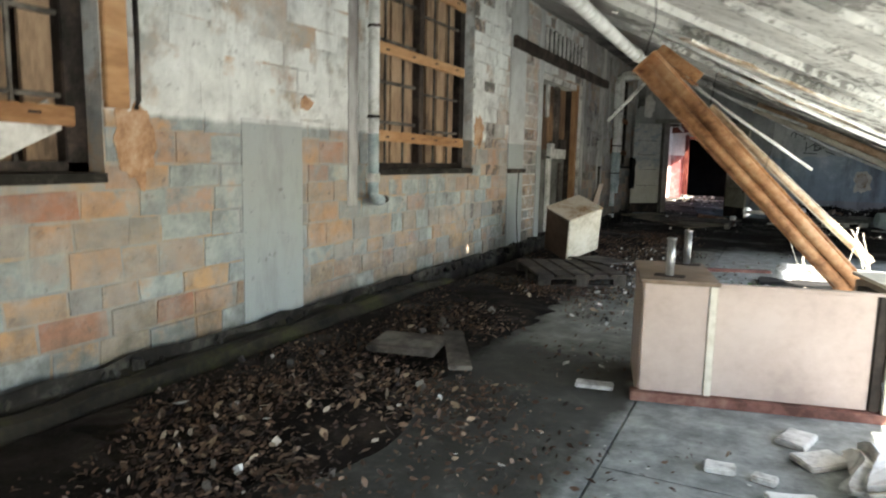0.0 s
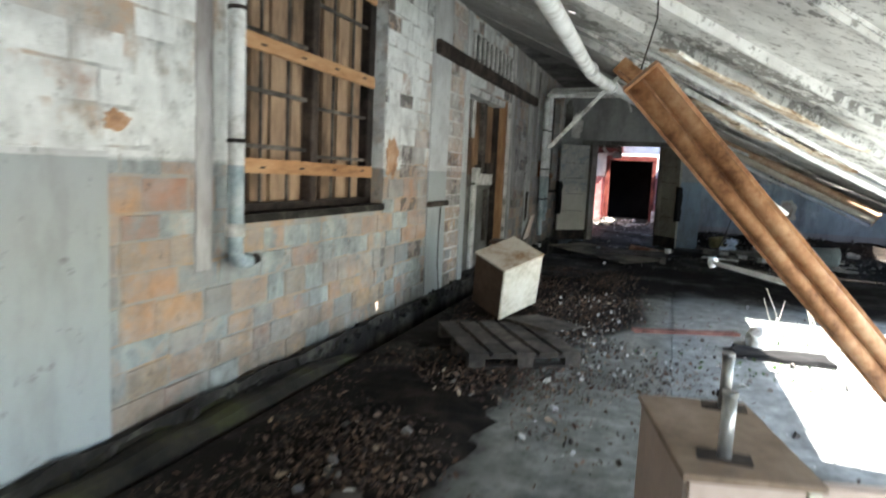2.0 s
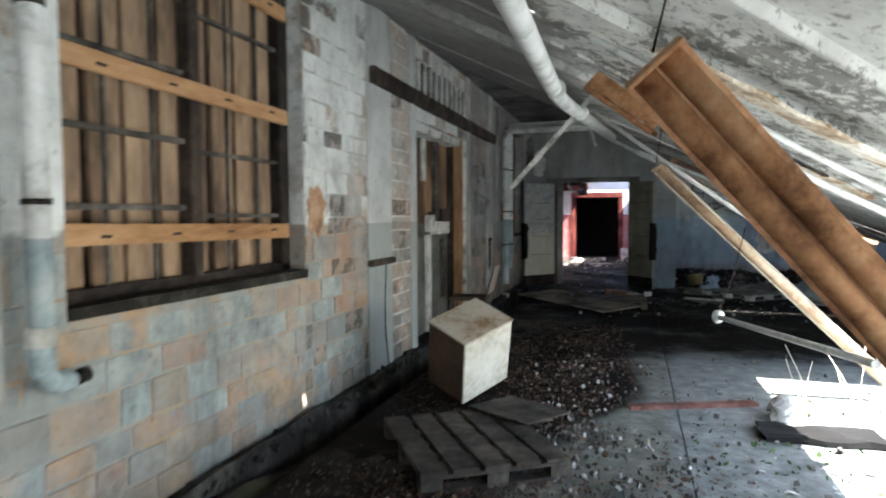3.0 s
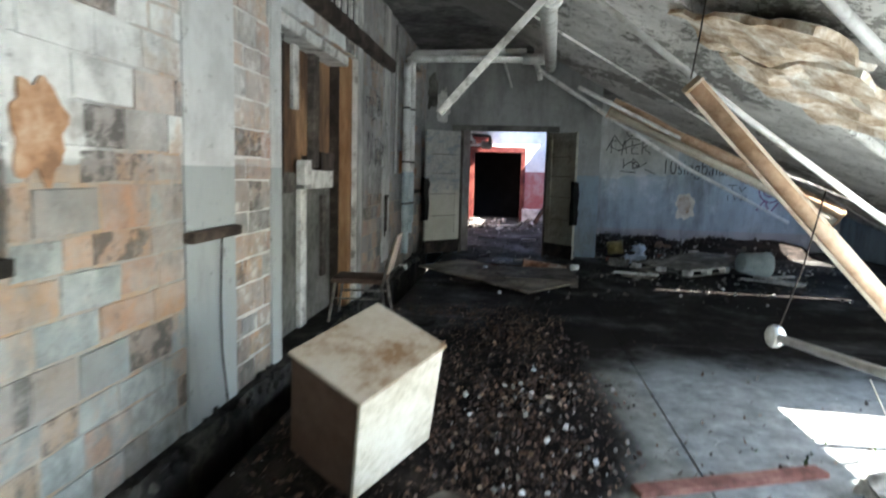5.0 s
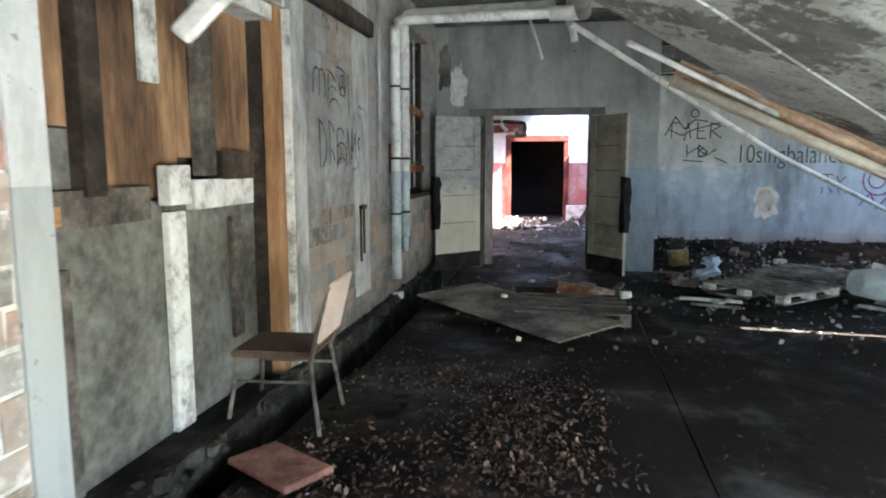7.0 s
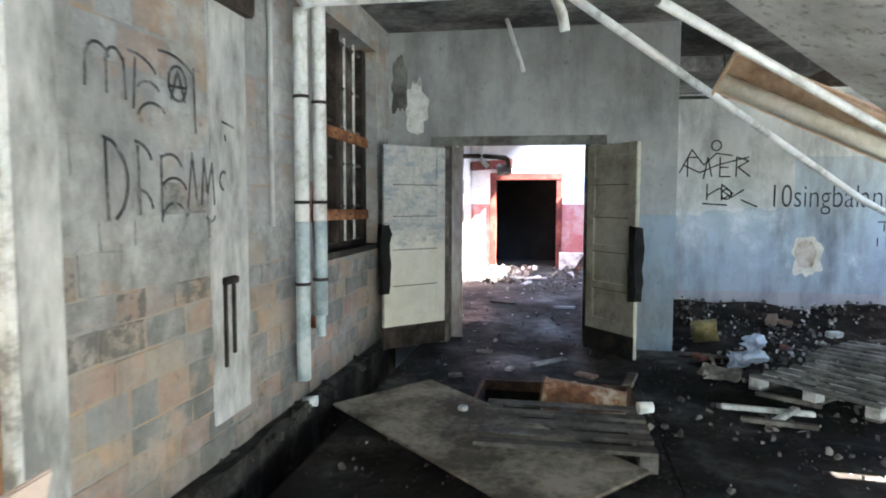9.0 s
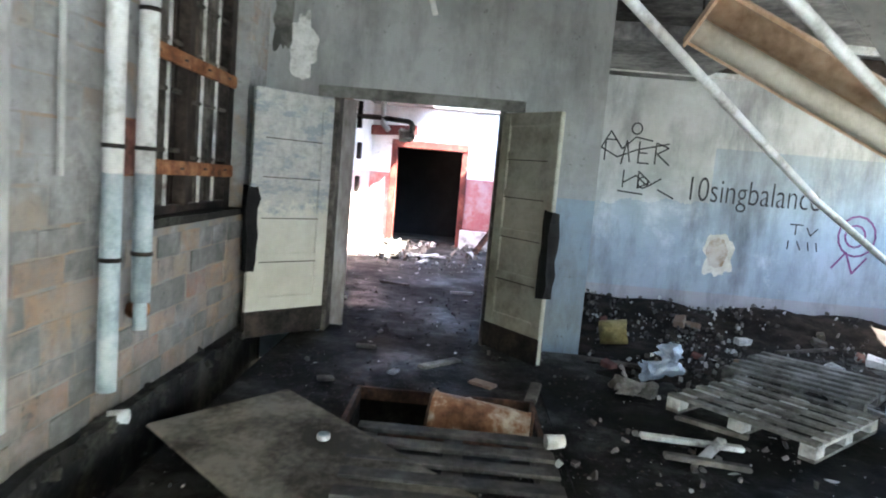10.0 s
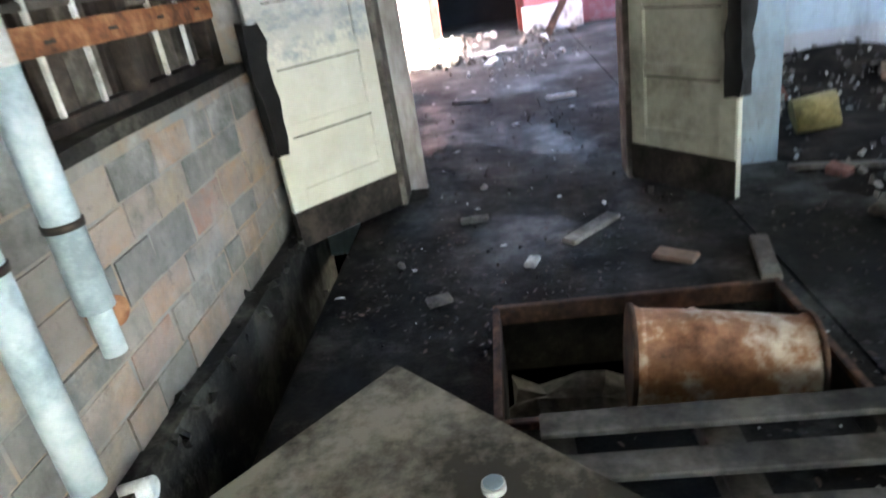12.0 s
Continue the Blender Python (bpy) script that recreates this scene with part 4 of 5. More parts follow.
for n, a, m in (("ceiling_beam", (-0.73, 4.2, 21.1, 21.3, 2.92, 3.2), DARKWOOD), ("ceiling_rail", (-0.73, 2.4, 21.02, 21.09, 2.84, 2.9), PIPEWHITE), ("ceiling_rail", (-0.73, 4.2, 20.2, 20.28, 3.05, 3.12), PIPEWHITE)):
    g = thing(n, ((a[0] + a[1]) / 2, a[2], a[4]), "dark timber beam high against the graffiti wall" if m is DARKWOOD else "pale rail high against the graffiti wall", "beam" if m is DARKWOOD else "rail")
    part("length", rough_up(box(*a, 0.01), 0.008, 4), m, g)
cx = thing("corridor_post", (-3.8, 22.8, 0), "brown painted wall panel inside the corridor", "wall panel")
part("panel", box(-3.9, -3.8, 21.2, 24.5, 0, 2.6, 0.01), BROWNPANEL, cx)
ib2 = thing("upright_board", (JL + 0.16, 19.58, 0), "dirty grey-brown upright board inside the doorway", "board")
part("board", box(JL - 0.12, JL + 0.16, 19.55, 19.58, 0, 2.12, 0.005), DIRTYRENDER, ib2)
hp = thing("corridor_pipes", (-3.3, 24, 2.5), "broken pipes hanging high in the corridor", "pipe")
part("pipe_run", tube([(-3.9, 23.5, 2.28), (-3.2, 23.5, 2.28)] + bend((-3.2, 23.5, 2.28), (-2.75, 23.5, 2.25), (-2.75, 23.5, 2.0)) + [(-2.75, 23.5, 2.02)], 0.04), GREYWOOD, hp)
part("drop_pipe", tube([(-3.55, 23.5, 2.5), (-3.55, 23.5, 2.1)], 0.04), IRON, hp)
part("drop_pipe", tube([(-3.2, 23.5, 2.6), (-3.2, 23.5, 2.2), (-3.1, 23.5, 2.1)], 0.04), PIPEWHITE, hp)
bh = thing("corridor_beam", (-3.1, 27.3, 2.2), "red painted timber hanging over the far door frame", "beam")
part("beam", beam((-3.9, 27.2, 2.3), (-2.95, 27.2, 2.36), 0.12, 0.2, (0, 0, 1), 0.01), REDPAINT, bh)
lu = thing("plaster_lump", (-2.75, 23.5, 2.0), "lump of white plaster hanging from the broken pipes", "plaster")
part("lump", rough_up(rough_up(box(-2.95, -2.7, 23.42, 23.58, 1.98, 2.14, 0.03), 0.06, 9, 4), 0.02, 21), WHITEWOOD, lu)
sw = thing("switch_box", (-3.88, 25.6, 1.6), "small dark switch boxes on the corridor wall", "switch box")
for z in (1.66, 1.05):
    part("box", box(-3.9, -3.82, 25.5, 25.65, z, z + 0.3, 0.01), IRON, sw)


# ---- pallets ----
def pallet(at, turn, length, width, label, slats=5, group="pallets", wide=0.13, ends=None, wood=None):
    p = thing("pallet", at, label, "pallet", group, (0, 0, turn))
    wood = wood or GREYWOOD
    for k in range(slats):
        a = -width / 2 + (width - wide) * k / (slats - 1)
        part("slat", box(-length / 2, length / 2, a, a + wide, 0.098, 0.12, 0.003), wood, p, local=True)
    for k in range(3):
        a = -length / 2 + (length - 0.1) * k / 2
        b = part("bearer", box(a, a + 0.1, -width / 2, width / 2, 0.078, 0.097, 0.003), ends or wood, p, local=True)
        for j in range(3):
            c = -width / 2 + (width - 0.12) * j / 2
            part("block", box(a, a + 0.1, c, c + 0.12, 0.02, 0.077, 0.003), ends or wood, b, local=True)
        part("bottom_slat", box(a, a + 0.1, -width / 2, width / 2, 0.0, 0.019, 0.003), wood, p, local=True)
    return p


pallet((-2.475, 9.42, 0.01), 122, 1.0, 0.85, "grey weathered timber pallet lying among dead leaves", 5, "pallets", 0.145, None, MIDWOOD)
pallet((-1.83, 16.46, 0.01), 0, 1.04, 0.86, "dark dirty timber pallet beside the floor pit", 5, "pallets", 0.1, None, WETWOOD)
pallet((0.335, 17.825, 0.03), -49, 0.98, 1.0, "pale broken timber pallet with whitened ends among rubble", 6, "pallets", 0.075, WHITEWOOD, PALEWOOD)
pallet((1.05, 18.75, 0.03), -43, 1.02, 0.95, "grey broken timber pallet among rubble", 6, "pallets", 0.08, None, PALEWOOD)
psheet = thing("fibre_sheet", (-2.15, 9.75, 0.13), "grey dirty fibreboard sheet lying on the pallet", "board")
bm = box(-0.27, 0.27, -0.23, 0.23, 0, 0.012, 0.003)
bm.transform(pose(-2.27, 9.99, 0.134, 2, 0, 148))
part("sheet", bm, MIDWOOD, psheet)

# ---- cabinet box on the pallet ----
bmx = Matrix(((0.532, -0.83, 0.144, -2.68), (0.803, 0.448, -0.387, 10.16), (0.256, 0.321, 0.911, 0.537), (0, 0, 0, 1)))
cab = thing("bedside_box", (-2.75, 10.4, 0.03), "small cream box cabinet with stained top tilted on the pallet", "cabinet")
for n, a, m in (("top", (-0.01, 0.51, -0.01, 0.402, -0.018, 0.0), TOPBOARD), ("front", (0.0, 0.498, -0.002, 0.016, -0.56, -0.019), CREAM), ("side", (0.0, 0.016, 0.017, 0.392, -0.56, -0.019), SIDEBOARD),
                ("side", (0.482, 0.498, 0.017, 0.392, -0.56, -0.019), CREAM), ("back", (0.017, 0.481, 0.376, 0.392, -0.56, -0.019), TOPBOARD), ("base", (0.017, 0.481, 0.017, 0.375, -0.56, -0.54), TOPBOARD)):
    b2 = box(*a, 0.003)
    b2.transform(bmx)
    part(n, b2, m, cab)

# ---- counter ----
ct = thing("counter", (-1.22, 6.25, 0.0), "low beige laminate counter unit standing on the floor", "counter", "", (0, 0, 12.9))
for n, a, m in (("front_panel", (0.01, 0.315, 0, 0.02, 0.05, 0.6), PINKPANEL), ("front_panel", (0.355, 1.05, 0.012, 0.03, 0.05, 0.6), PINKPANEL), ("edge_strip", (0.317, 0.353, -0.006, 0.03, 0.05, 0.6), CREAM),
                ("end_panel", (0.0, 0.018, 0.021, 0.63, 0.05, 0.6), PINKPANEL), ("end_panel", (0.333, 0.351, 0.031, 0.63, 0.05, 0.6), TOPBOARD), ("top", (-0.01, 0.365, -0.01, 0.65, 0.602, 0.622), COUNTERTOP), ("top_rail", (0.366, 1.1, 0.0, 0.045, 0.601, 0.615), PINKPANEL),
                # the dark strip at 1.055 stands for the shaded gap between panels
                ("gap_strip", (1.055, 1.1, 0.0, 0.3, 0.05, 0.6), DARKWOOD), ("front_panel", (1.105, 1.75, -0.02, 0.0, 0.03, 0.62), CREAM), ("top", (1.105, 1.76, -0.02, 0.53, 0.622, 0.64), CREAM),
                ("plinth", (-0.03, 1.2, -0.03, 0.06, 0.0, 0.045), REDTILE), ("plinth", (0.0, 0.35, 0.061, 0.63, 0.0, 0.045), TOPBOARD), ("back_panel", (0.02, 0.332, 0.612, 0.63, 0.05, 0.6), PINKPANEL), ("back_panel", (1.12, 1.74, 0.5, 0.518, 0.05, 0.6), PINKPANEL), ("end_panel", (1.73, 1.748, 0.0, 0.499, 0.0, 0.62), CREAM)):
    part(n, box(*a, 0.003), m, ct, local=True)
for x, y in ((-1.115, 6.405), (-1.085, 6.87)):
    g = thing("metal_tube", (x, y, 0.622), "short upright pale metal tube on the counter", "tube", "tubes on the counter")
    part("tube", join(tube([(x, y, 0.625), (x, y, 0.81)], 0.02, 14), tube([(x, y, 0.808), (x, y, 0.82)], 0.023, 14)), STEEL, g)
    # dark plate added in place of the dark cut-out in the top
    part("cutout_plate", box(x - 0.075, x + 0.075, y - 0.04, y + 0.04, 0.6225, 0.627, 0.002), DARKWOOD, g, "dark square plate standing for a cut-out in the top")

# ---- chair and loose boards ----
ch = thing("chair", (-3.46, 13.52, 0.01), "old metal-legged chair with a brown seat facing the wall", "chair", "", (0, 0, 4))
part("seat", rough_up(box(-0.24, 0.22, -0.22, 0.22, 0.41, 0.45, 0.014), 0.006, 6), SIDEBOARD, ch, "worn brown seat", True)
for x, y, dx, dy in ((-0.2, -0.19, -0.06, -0.05), (0.2, -0.19, 0.06, -0.05), (-0.2, 0.19, -0.06, 0.05), (0.2, 0.19, 0.06, 0.05)):
    part("leg", tube([(x, y, 0.412), (x + dx, y + dy, 0.0)], 0.013, 8), GREYWOOD, ch, local=True)
for y in (-0.2, 0.2):
    part("stretcher", tube([(-0.22, y, 0.28), (0.22, y, 0.28)], 0.009, 8), GREYWOOD, ch, local=True)
for y in (-0.2, 0.2):
    part("back_post", tube([(0.21, y, 0.4), (0.25, y, 0.58), (0.325, y, 0.81)], 0.012, 8), GREYWOOD, ch, local=True)
part("backrest", beam((0.255, 0, 0.5), (0.335, 0, 0.83), 0.42, 0.016, (1, 0, 0.3), 0.005), PINKPANEL, ch, "beige panel backrest", True)


def slab(name, at, turn, lx, ly, h, mat, label, cat="board", group=""):
    t = thing(name, at, label, cat, group, turn)
    soft = cat == "rubble"
    part("slab", rough_up(box(-lx / 2, lx / 2, -ly / 2, ly / 2, 0, h, min(0.006, h / 3)), 0.05 * lx if soft else 0.004, 7 if soft else 5, 2 if soft else 0), mat, t, local=True)
    return t


slab("red_panel", (-3.22, 12.88, 0.02), (0, 0, -30), 0.46, 0.28, 0.035, REDTILE, "faded red panel lying on dead leaves")
slab("plank", (-2.31, 6.42, 0.045), (0, 0, -61.5), 0.76, 0.13, 0.025, GREYWOOD, "grey plank half buried in dead leaves", "plank")
slab("paving_slab", (-2.62, 6.38, 0.035), (0, 0, 12), 0.42, 0.36, 0.04, GREYWOOD, "dusty square slab lying in dead leaves", "slab")
slab("plywood_sheet", (-2.38, 16.21, 0.1), (2, 2, -42.1), 1.97, 0.84, 0.018, SHEET, "dirty plywood sheet lying across the floor and gutter")
slab("timber", (-1.09, 10.86, 0.0), (0, 0, 20.8), 1.0, 0.1, 0.03, REDTILE, "brown timber lying on the concrete floor", "plank")
slab("plank", (-1.27, 17.98, 0.0), (0, 0, 78), 0.42, 0.08, 0.04, GREYWOOD, "short plank lying beside the pit", "plank")
for x, y, r, l, w, m in ((-1.96, 18.53, 47, 0.42, 0.09, PALEWOOD), (-1.63, 18.1, -35, 0.2, 0.1, BROWNPANEL), (-2.6, 18.84, 5, 0.17, 0.07, PALEWOOD), (-2.3, 18.2, 70, 0.1, 0.06, WHITEWOOD), (-2.75, 17.9, 20, 0.12, 0.08, GREYWOOD), (-1.8, 21.8, 10, 0.3, 0.08, WHITEWOOD), (-2.7, 22.1, -20, 0.4, 0.1, GREYWOOD)):
    slab("board_scrap", (x, y, 0.002), (0, 0, r), l, w, 0.025, m, "splintered board scrap on the dirty floor", "scrap", "board scraps")
slab("dust_plate", (-1.45, 6.33, 0.0), (0, 0, 10), 0.2, 0.1, 0.02, WHITEWOOD, "small pale board scrap on the floor", "scrap")
for x, y, r, s in ((-0.52, 5.42, 20, 0.2), (-0.42, 5.86, 40, 0.22), (-0.62, 5.58, -10, 0.1), (-0.78, 5.6, 5, 0.13), (-0.5, 6.05, 70, 0.2)):
    slab("plaster_chunk", (x, y, 0.0), (0, 0, r), s * 0.9, s * 0.6, 0.028, WHITEWOOD, "broken white plaster lump on the floor", "rubble", "plaster lumps")
bag = thing("paper_sack", (-0.1, 5.72, 0.0), "crumpled white paper sack on the sunlit floor", "sack")
part("sack", rough_up(box(-0.34, 0.2, 5.5, 5.95, 0.0, 0.13, 0.03), 0.09, 6, 8), WHITEWOOD, bag)
sk = thing("torn_bag", (-0.48, 10.68, 0.0), "torn pale plastic bag on the floor", "bag")
part("bag", rough_up(box(-0.6, -0.38, 10.58, 10.8, 0.0, 0.12, 0.03), 0.06, 9, 5), WHITEWOOD, sk)
fl = thing("fallen_mat", (-0.4, 10.3, 0.0), "dark rotten mat on the concrete", "mat")
part("mat", rough_up(box(-0.72, 0.0, 10.15, 10.5, 0.0, 0.035), 0.03, 5, 5), BLACK, fl)
ps = thing("iron_stub", (-0.86, 8.62, 0.0), "short iron post standing on the floor", "post")
part("post", tube([(-0.9, 7.95, 0.0), (-0.9, 7.95, 0.2)], 0.03, 12), IRON, ps)

# ---- pit, drum and things at the back ----
pf = thing("pit_frame", (-1.9, 17.37, 0), "rusted angle-iron frame round the floor pit", "frame")
for a in ((PIT[0] - 0.03, PIT[1] + 0.03, PIT[2] - 0.03, PIT[2], -0.06, 0.03), (PIT[0] - 0.03, PIT[1] + 0.03, PIT[3], PIT[3] + 0.03, -0.06, 0.03), (PIT[0] - 0.03, PIT[0], PIT[2], PIT[3], -0.06, 0.03), (PIT[1], PIT[1] + 0.03, PIT[2], PIT[3], -0.06, 0.03)):
    part("rail", box(*a, 0.004), DARKRUST, pf)
hs = thing("pit_rubble", (-2.1, 17.4, -0.65), "pale rubble heap at the bottom of the pit", "rubble")
hb = box(-2.44, -1.35, 17.03, 17.7, -0.65, -0.34)
part("heap", rough_up(hb, 0.1, 5, 8), GREYWOOD, hs)
dm = thing("rusted_drum", (-1.62, 17.33, -0.2), "rusted peeling metal drum lying in the pit", "drum")
m, n = along((-1.98, 17.36, -0.02), (-1.36, 17.3, -0.06))
bm = bmesh.new()
prof = [(0.0, 0.19), (0.012, 0.2), (0.03, 0.19), (0.2, 0.188), (0.22, 0.197), (0.24, 0.188), (0.42, 0.185), (0.6, 0.17), (0.62, 0.178)]
tube([(0.0, 0, 0), (0.04, 0, 0)], 0.19, 26, bm)
rings = [[bm.verts.new((x, r * math.cos(2 * math.pi * k / 26), r * math.sin(2 * math.pi * k / 26))) for k in range(26)] for x, r in prof]
for r0, r1 in zip(rings, rings[1:]):
    for k in range(26):
        bm.faces.new((r0[k], r0[(k + 1) % 26], r1[(k + 1) % 26], r1[k])).smooth = True
bm.faces.new(rings[-1])
rough_up(bm, 0.012, 4)
bm.transform(m)
part("shell", bm, RUSTPALE, dm)
b2 = tube([(-0.012, 0, 0), (0.006, 0, 0)], 0.206, 26)
b2.transform(m)
part("rim", b2, DARKRUST, dm, "dark rusted rim")
b2 = tube([(0.612, 0, 0), (0.63, 0, 0)], 0.183, 26)
b2.transform(m)
part("rim", b2, DARKRUST, dm, "dark rusted rim")
sp = thing("plastic_cap", (-2.49, 16.58, 0.11), "small white plastic cap standing on the plywood", "cap")
part("shell", tube([(-2.49, 16.58, 0.105), (-2.49, 16.58, 0.15), (-2.49, 16.58, 0.158)], 0.034, 18), PIPEWHITE, sp)
part("rim", tube([(-2.49, 16.58, 0.158), (-2.49, 16.58, 0.164)], 0.028, 18), PIPEBLUE, sp)
for x, y, z in ((-1.3, 16.75, 0.13), (-3.62, 16.72, 0.05)):
    g = thing("crushed_cup", (x, y, z), "crushed white cup dropped among the dirt", "cup", "cups")
    part("cup", rough_up(tube([(x - 0.05, y, z + 0.03), (x + 0.05, y + 0.02, z + 0.035)], 0.035, 12), 0.012, 14), PIPEWHITE, g)
cl = thing("rag", (-0.17, 18.6, 0.0), "pale blue crumpled rag on the rubble", "rag")
rg = box(-0.36, -0.04, 18.46, 18.74, 0.06, 0.17, 0.04)
join(rg, box(-0.2, 0.0, 18.5, 18.7, 0.1, 0.3, 0.05))
part("rag", rough_up(rough_up(rg, 0.13, 6, 6), 0.03, 19), CLOTH, cl)
dc = thing("dirty_rag", (-0.5, 18.2, 0.0), "dirty grey crumpled rag on the rubble", "rag")
part("rag", rough_up(rough_up(box(-0.62, -0.36, 18.1, 18.34, 0.0, 0.09, 0.03), 0.11, 8, 5), 0.02, 19), PALEWOOD, dc)
bk = thing("bucket", (1.4, 17.75, 0.0), "pale blue plastic bucket lying on its side", "bucket")
bm = bmesh.new()
prof = [(0.0, 0.11), (0.3, 0.15), (0.31, 0.16), (0.33, 0.16), (0.33, 0.145), (0.02, 0.1)]
rings = [[bm.verts.new((x, r * math.cos(2 * math.pi * k / 22), r * math.sin(2 * math.pi * k / 22))) for k in range(22)] for x, r in prof]
for r0, r1 in zip(rings, rings[1:]):
    for k in range(22):
        bm.faces.new((r0[k], r0[(k + 1) % 22], r1[(k + 1) % 22], r1[k])).smooth = True
bm.faces.new(rings[0][::-1])
bm.faces.new(rings[-1])
bm.transform(pose(1.15, 17.72, 0.2, 0, 6, 14) @ Matrix.Scale(1.25, 4))
part("pail", bm, BUCKET, bk)
yb = thing("yellow_bin", (-0.45, 19.75, 0.0), "dirty yellow plastic tub on the rubble heap", "tub")
part("tub", rough_up(tube([(-0.45, 19.75, 0.12), (-0.2, 19.7, 0.16)], 0.12, 16), 0.02, 6), surface("dirty_yellow_plastic", (0.1, 0.08, 0.03), (0.24, 0.19, 0.07), (0.38, 0.32, 0.15), 5, 30, 0.6, 0.1), yb)
for k in range(12):
    x, y, r = random.uniform(-0.5, 2.2), random.uniform(16.9, 20.4), random.uniform(0, 180)
    slab("batten", (x, y, 0.03), (0, random.uniform(-3, 3), r), random.uniform(0.4, 1.0), 0.06, 0.03, random.choice((GREYWOOD, WHITEWOOD)), "weathered batten lying on the rubble", "batten", "scattered battens")
for k in range(5):
    slab("batten", (random.uniform(-3.4, -2.0), random.uniform(24.2, 26.8), 0.02), (0, 2, random.uniform(0, 180)), random.uniform(0.5, 1.1), 0.09, 0.03, WHITEWOOD, "pale plank on the corridor floor", "batten", "corridor planks")
slab("toppled_block", (-1.4, 27.18, 0.0), (0, 0, 0), 1.0, 0.3, 0.38, WHITEWOOD, "white plastered block against the red wall", "block")

lp = thing("leaning_plank", (-1.55, 26.2, 0), "dark brown plank leaning on the corridor wall", "plank")
part("plank", beam((-1.58, 26.2, 0.03), (-0.86, 26.55, 1.12), 0.12, 0.03, (0, -1, 0.2)), DARKRUST, lp)
rb = thing("rusted_box", (W, 16.78, 1.4), "small rusted red metal box on the wall behind the pipes", "box")
part("case", box(W - 0.01, W + 0.05, 16.7, 16.9, 1.36, 1.66, 0.006), RUST, rb)
part("lid", box(W + 0.051, W + 0.06, 16.71, 16.89, 1.37, 1.65, 0.003), REDTILE, rb)

# ---- fittings fallen from the ceiling ----
def batten_light(p, q, mats, width, label, lobes=2, face=(0, -1, 0)):
    """A fluorescent fitting: a tray with rounded reflectors, hung or fallen."""
    t = thing("strip_light", tuple(Vector(p).lerp(Vector(q), 0.5)), label, "strip light", "strip lights")
    m, n = along(p, q, face)
    w = width / lobes
    for k in range(lobes):
        c = -width / 2 + w * (k + 0.5)
        bm = bmesh.new()
        ring = [[bm.verts.new((x, c + (w / 2 - 0.004) * math.cos(a), 0.012 + 0.8 * (w / 2) * math.sin(a))) for a in [math.pi * j / 10 for j in range(11)]] for x in (0.0, n)]
        for j in range(10):
            bm.faces.new((ring[0][j], ring[0][j + 1], ring[1][j + 1], ring[1][j])).smooth = True
        for e in ring:
            bm.faces.new(e)
        bm.faces.new((ring[0][0], ring[1][0], ring[1][-1], ring[0][-1]))
        bmesh.ops.recalc_face_normals(bm, faces=bm.faces[:])
        bm.transform(m)
        part("reflector", bm, mats[k % len(mats)], t)
    tray = box(0, n, -width / 2 - 0.012, width / 2 + 0.012, -0.025, 0.01, 0.004)
    tray.transform(m)
    part("tray", tray, mats[-1], t)
    for x in (0.0, n):
        e = box(x - 0.006, x + 0.006, -width / 2 - 0.01, width / 2 + 0.01, -0.03, 0.07, 0.003)
        e.transform(m)
        part("end_cap", e, mats[-1], t)
    return t


batten_light((-1.49, 7.45, 1.85), (0.07, 8.08, 0.16), (RUSTORANGE, RUSTORANGE), 0.16, "rusted brown strip light fallen at a slant, two troughs", 2, (-0.4, -1, 0.3))
batten_light((-1.366, 10.979, 1.817), (0.34, 11.37, 0.17), (TANBAR, TOPBOARD), 0.075, "long tan strip light hanging by one wire", 1, (-0.5, -1, 0.3))
batten_light((-1.02, 16.1, 2.22), (1.64, 16.0, 0.98), (CREAM, TANBAR), 0.22, "rust-streaked strip light hanging under the broken ceiling", 2, (-0.2, -0.9, -0.6))


def wire(points, label, r=0.004, mat=None, name="wire"):
    w = thing(name, points[-1], label, name, name + "s")
    part("strand", tube(points, r, 6), mat or IRON, w)
    return w


wire([(-1.45, 7.5, 2.33), (-1.44, 7.49, 2.1), (-1.49, 7.46, 1.88)], "black hanging wire holding the strip light")
wire([(-1.32, 10.98, 2.28), (-1.34, 10.99, 2.05), (-1.37, 10.98, 1.84)], "black hanging wire holding the strip light")
wire([(-1.02, 16.12, 2.32), (-1.02, 16.1, 2.24)], "black hanging wire holding the strip light")
bt = thing("hanging_tray", (-1.5, 9.9, 2.1), "rusted brown metal tray hanging under the fallen ceiling", "tray")
part("tray", beam((-1.8, 9.9, 2.3), (-1.4, 9.9, 1.998), 0.16, 0.03, (0.3, -1, 0.4), 0.006), RUSTORANGE, bt)
part("flange", beam((-1.8, 9.87, 2.24), (-1.4, 9.87, 1.938), 0.012, 0.05, (0.3, -1, 0.4), 0.003), RUSTPALE, bt, "pale flaking lower edge")
wire([(-0.72, 11.05, 1.35), (-0.8, 11.02, 1.0), (-0.9, 10.98, 0.72)], "thin wire holding the tube lamp")
wp = thing("bent_pipe", (-1.95, 11, 2.3), "bent white plastic pipe hanging under the roof", "pipe")
part("pipe", tube([(-1.98, 4.7, 2.27), (-1.98, 7.3, 2.28)] + bend((-1.98, 8, 2.27), (-2.063, 10.38, 2.29), (-1.85, 14.8, 2.48), 0.5) + [(-1.82, 14.85, 2.49)], 0.055), PIPEWHITE, wp)
for a, b in (((-2.03, 10.05, 2.285), (-2.04, 10.15, 2.287)), ((-1.99, 11.5, 2.34), (-1.98, 11.6, 2.345))):
    part("collar", tube([a, b], 0.064), PIPEWHITE, wp)
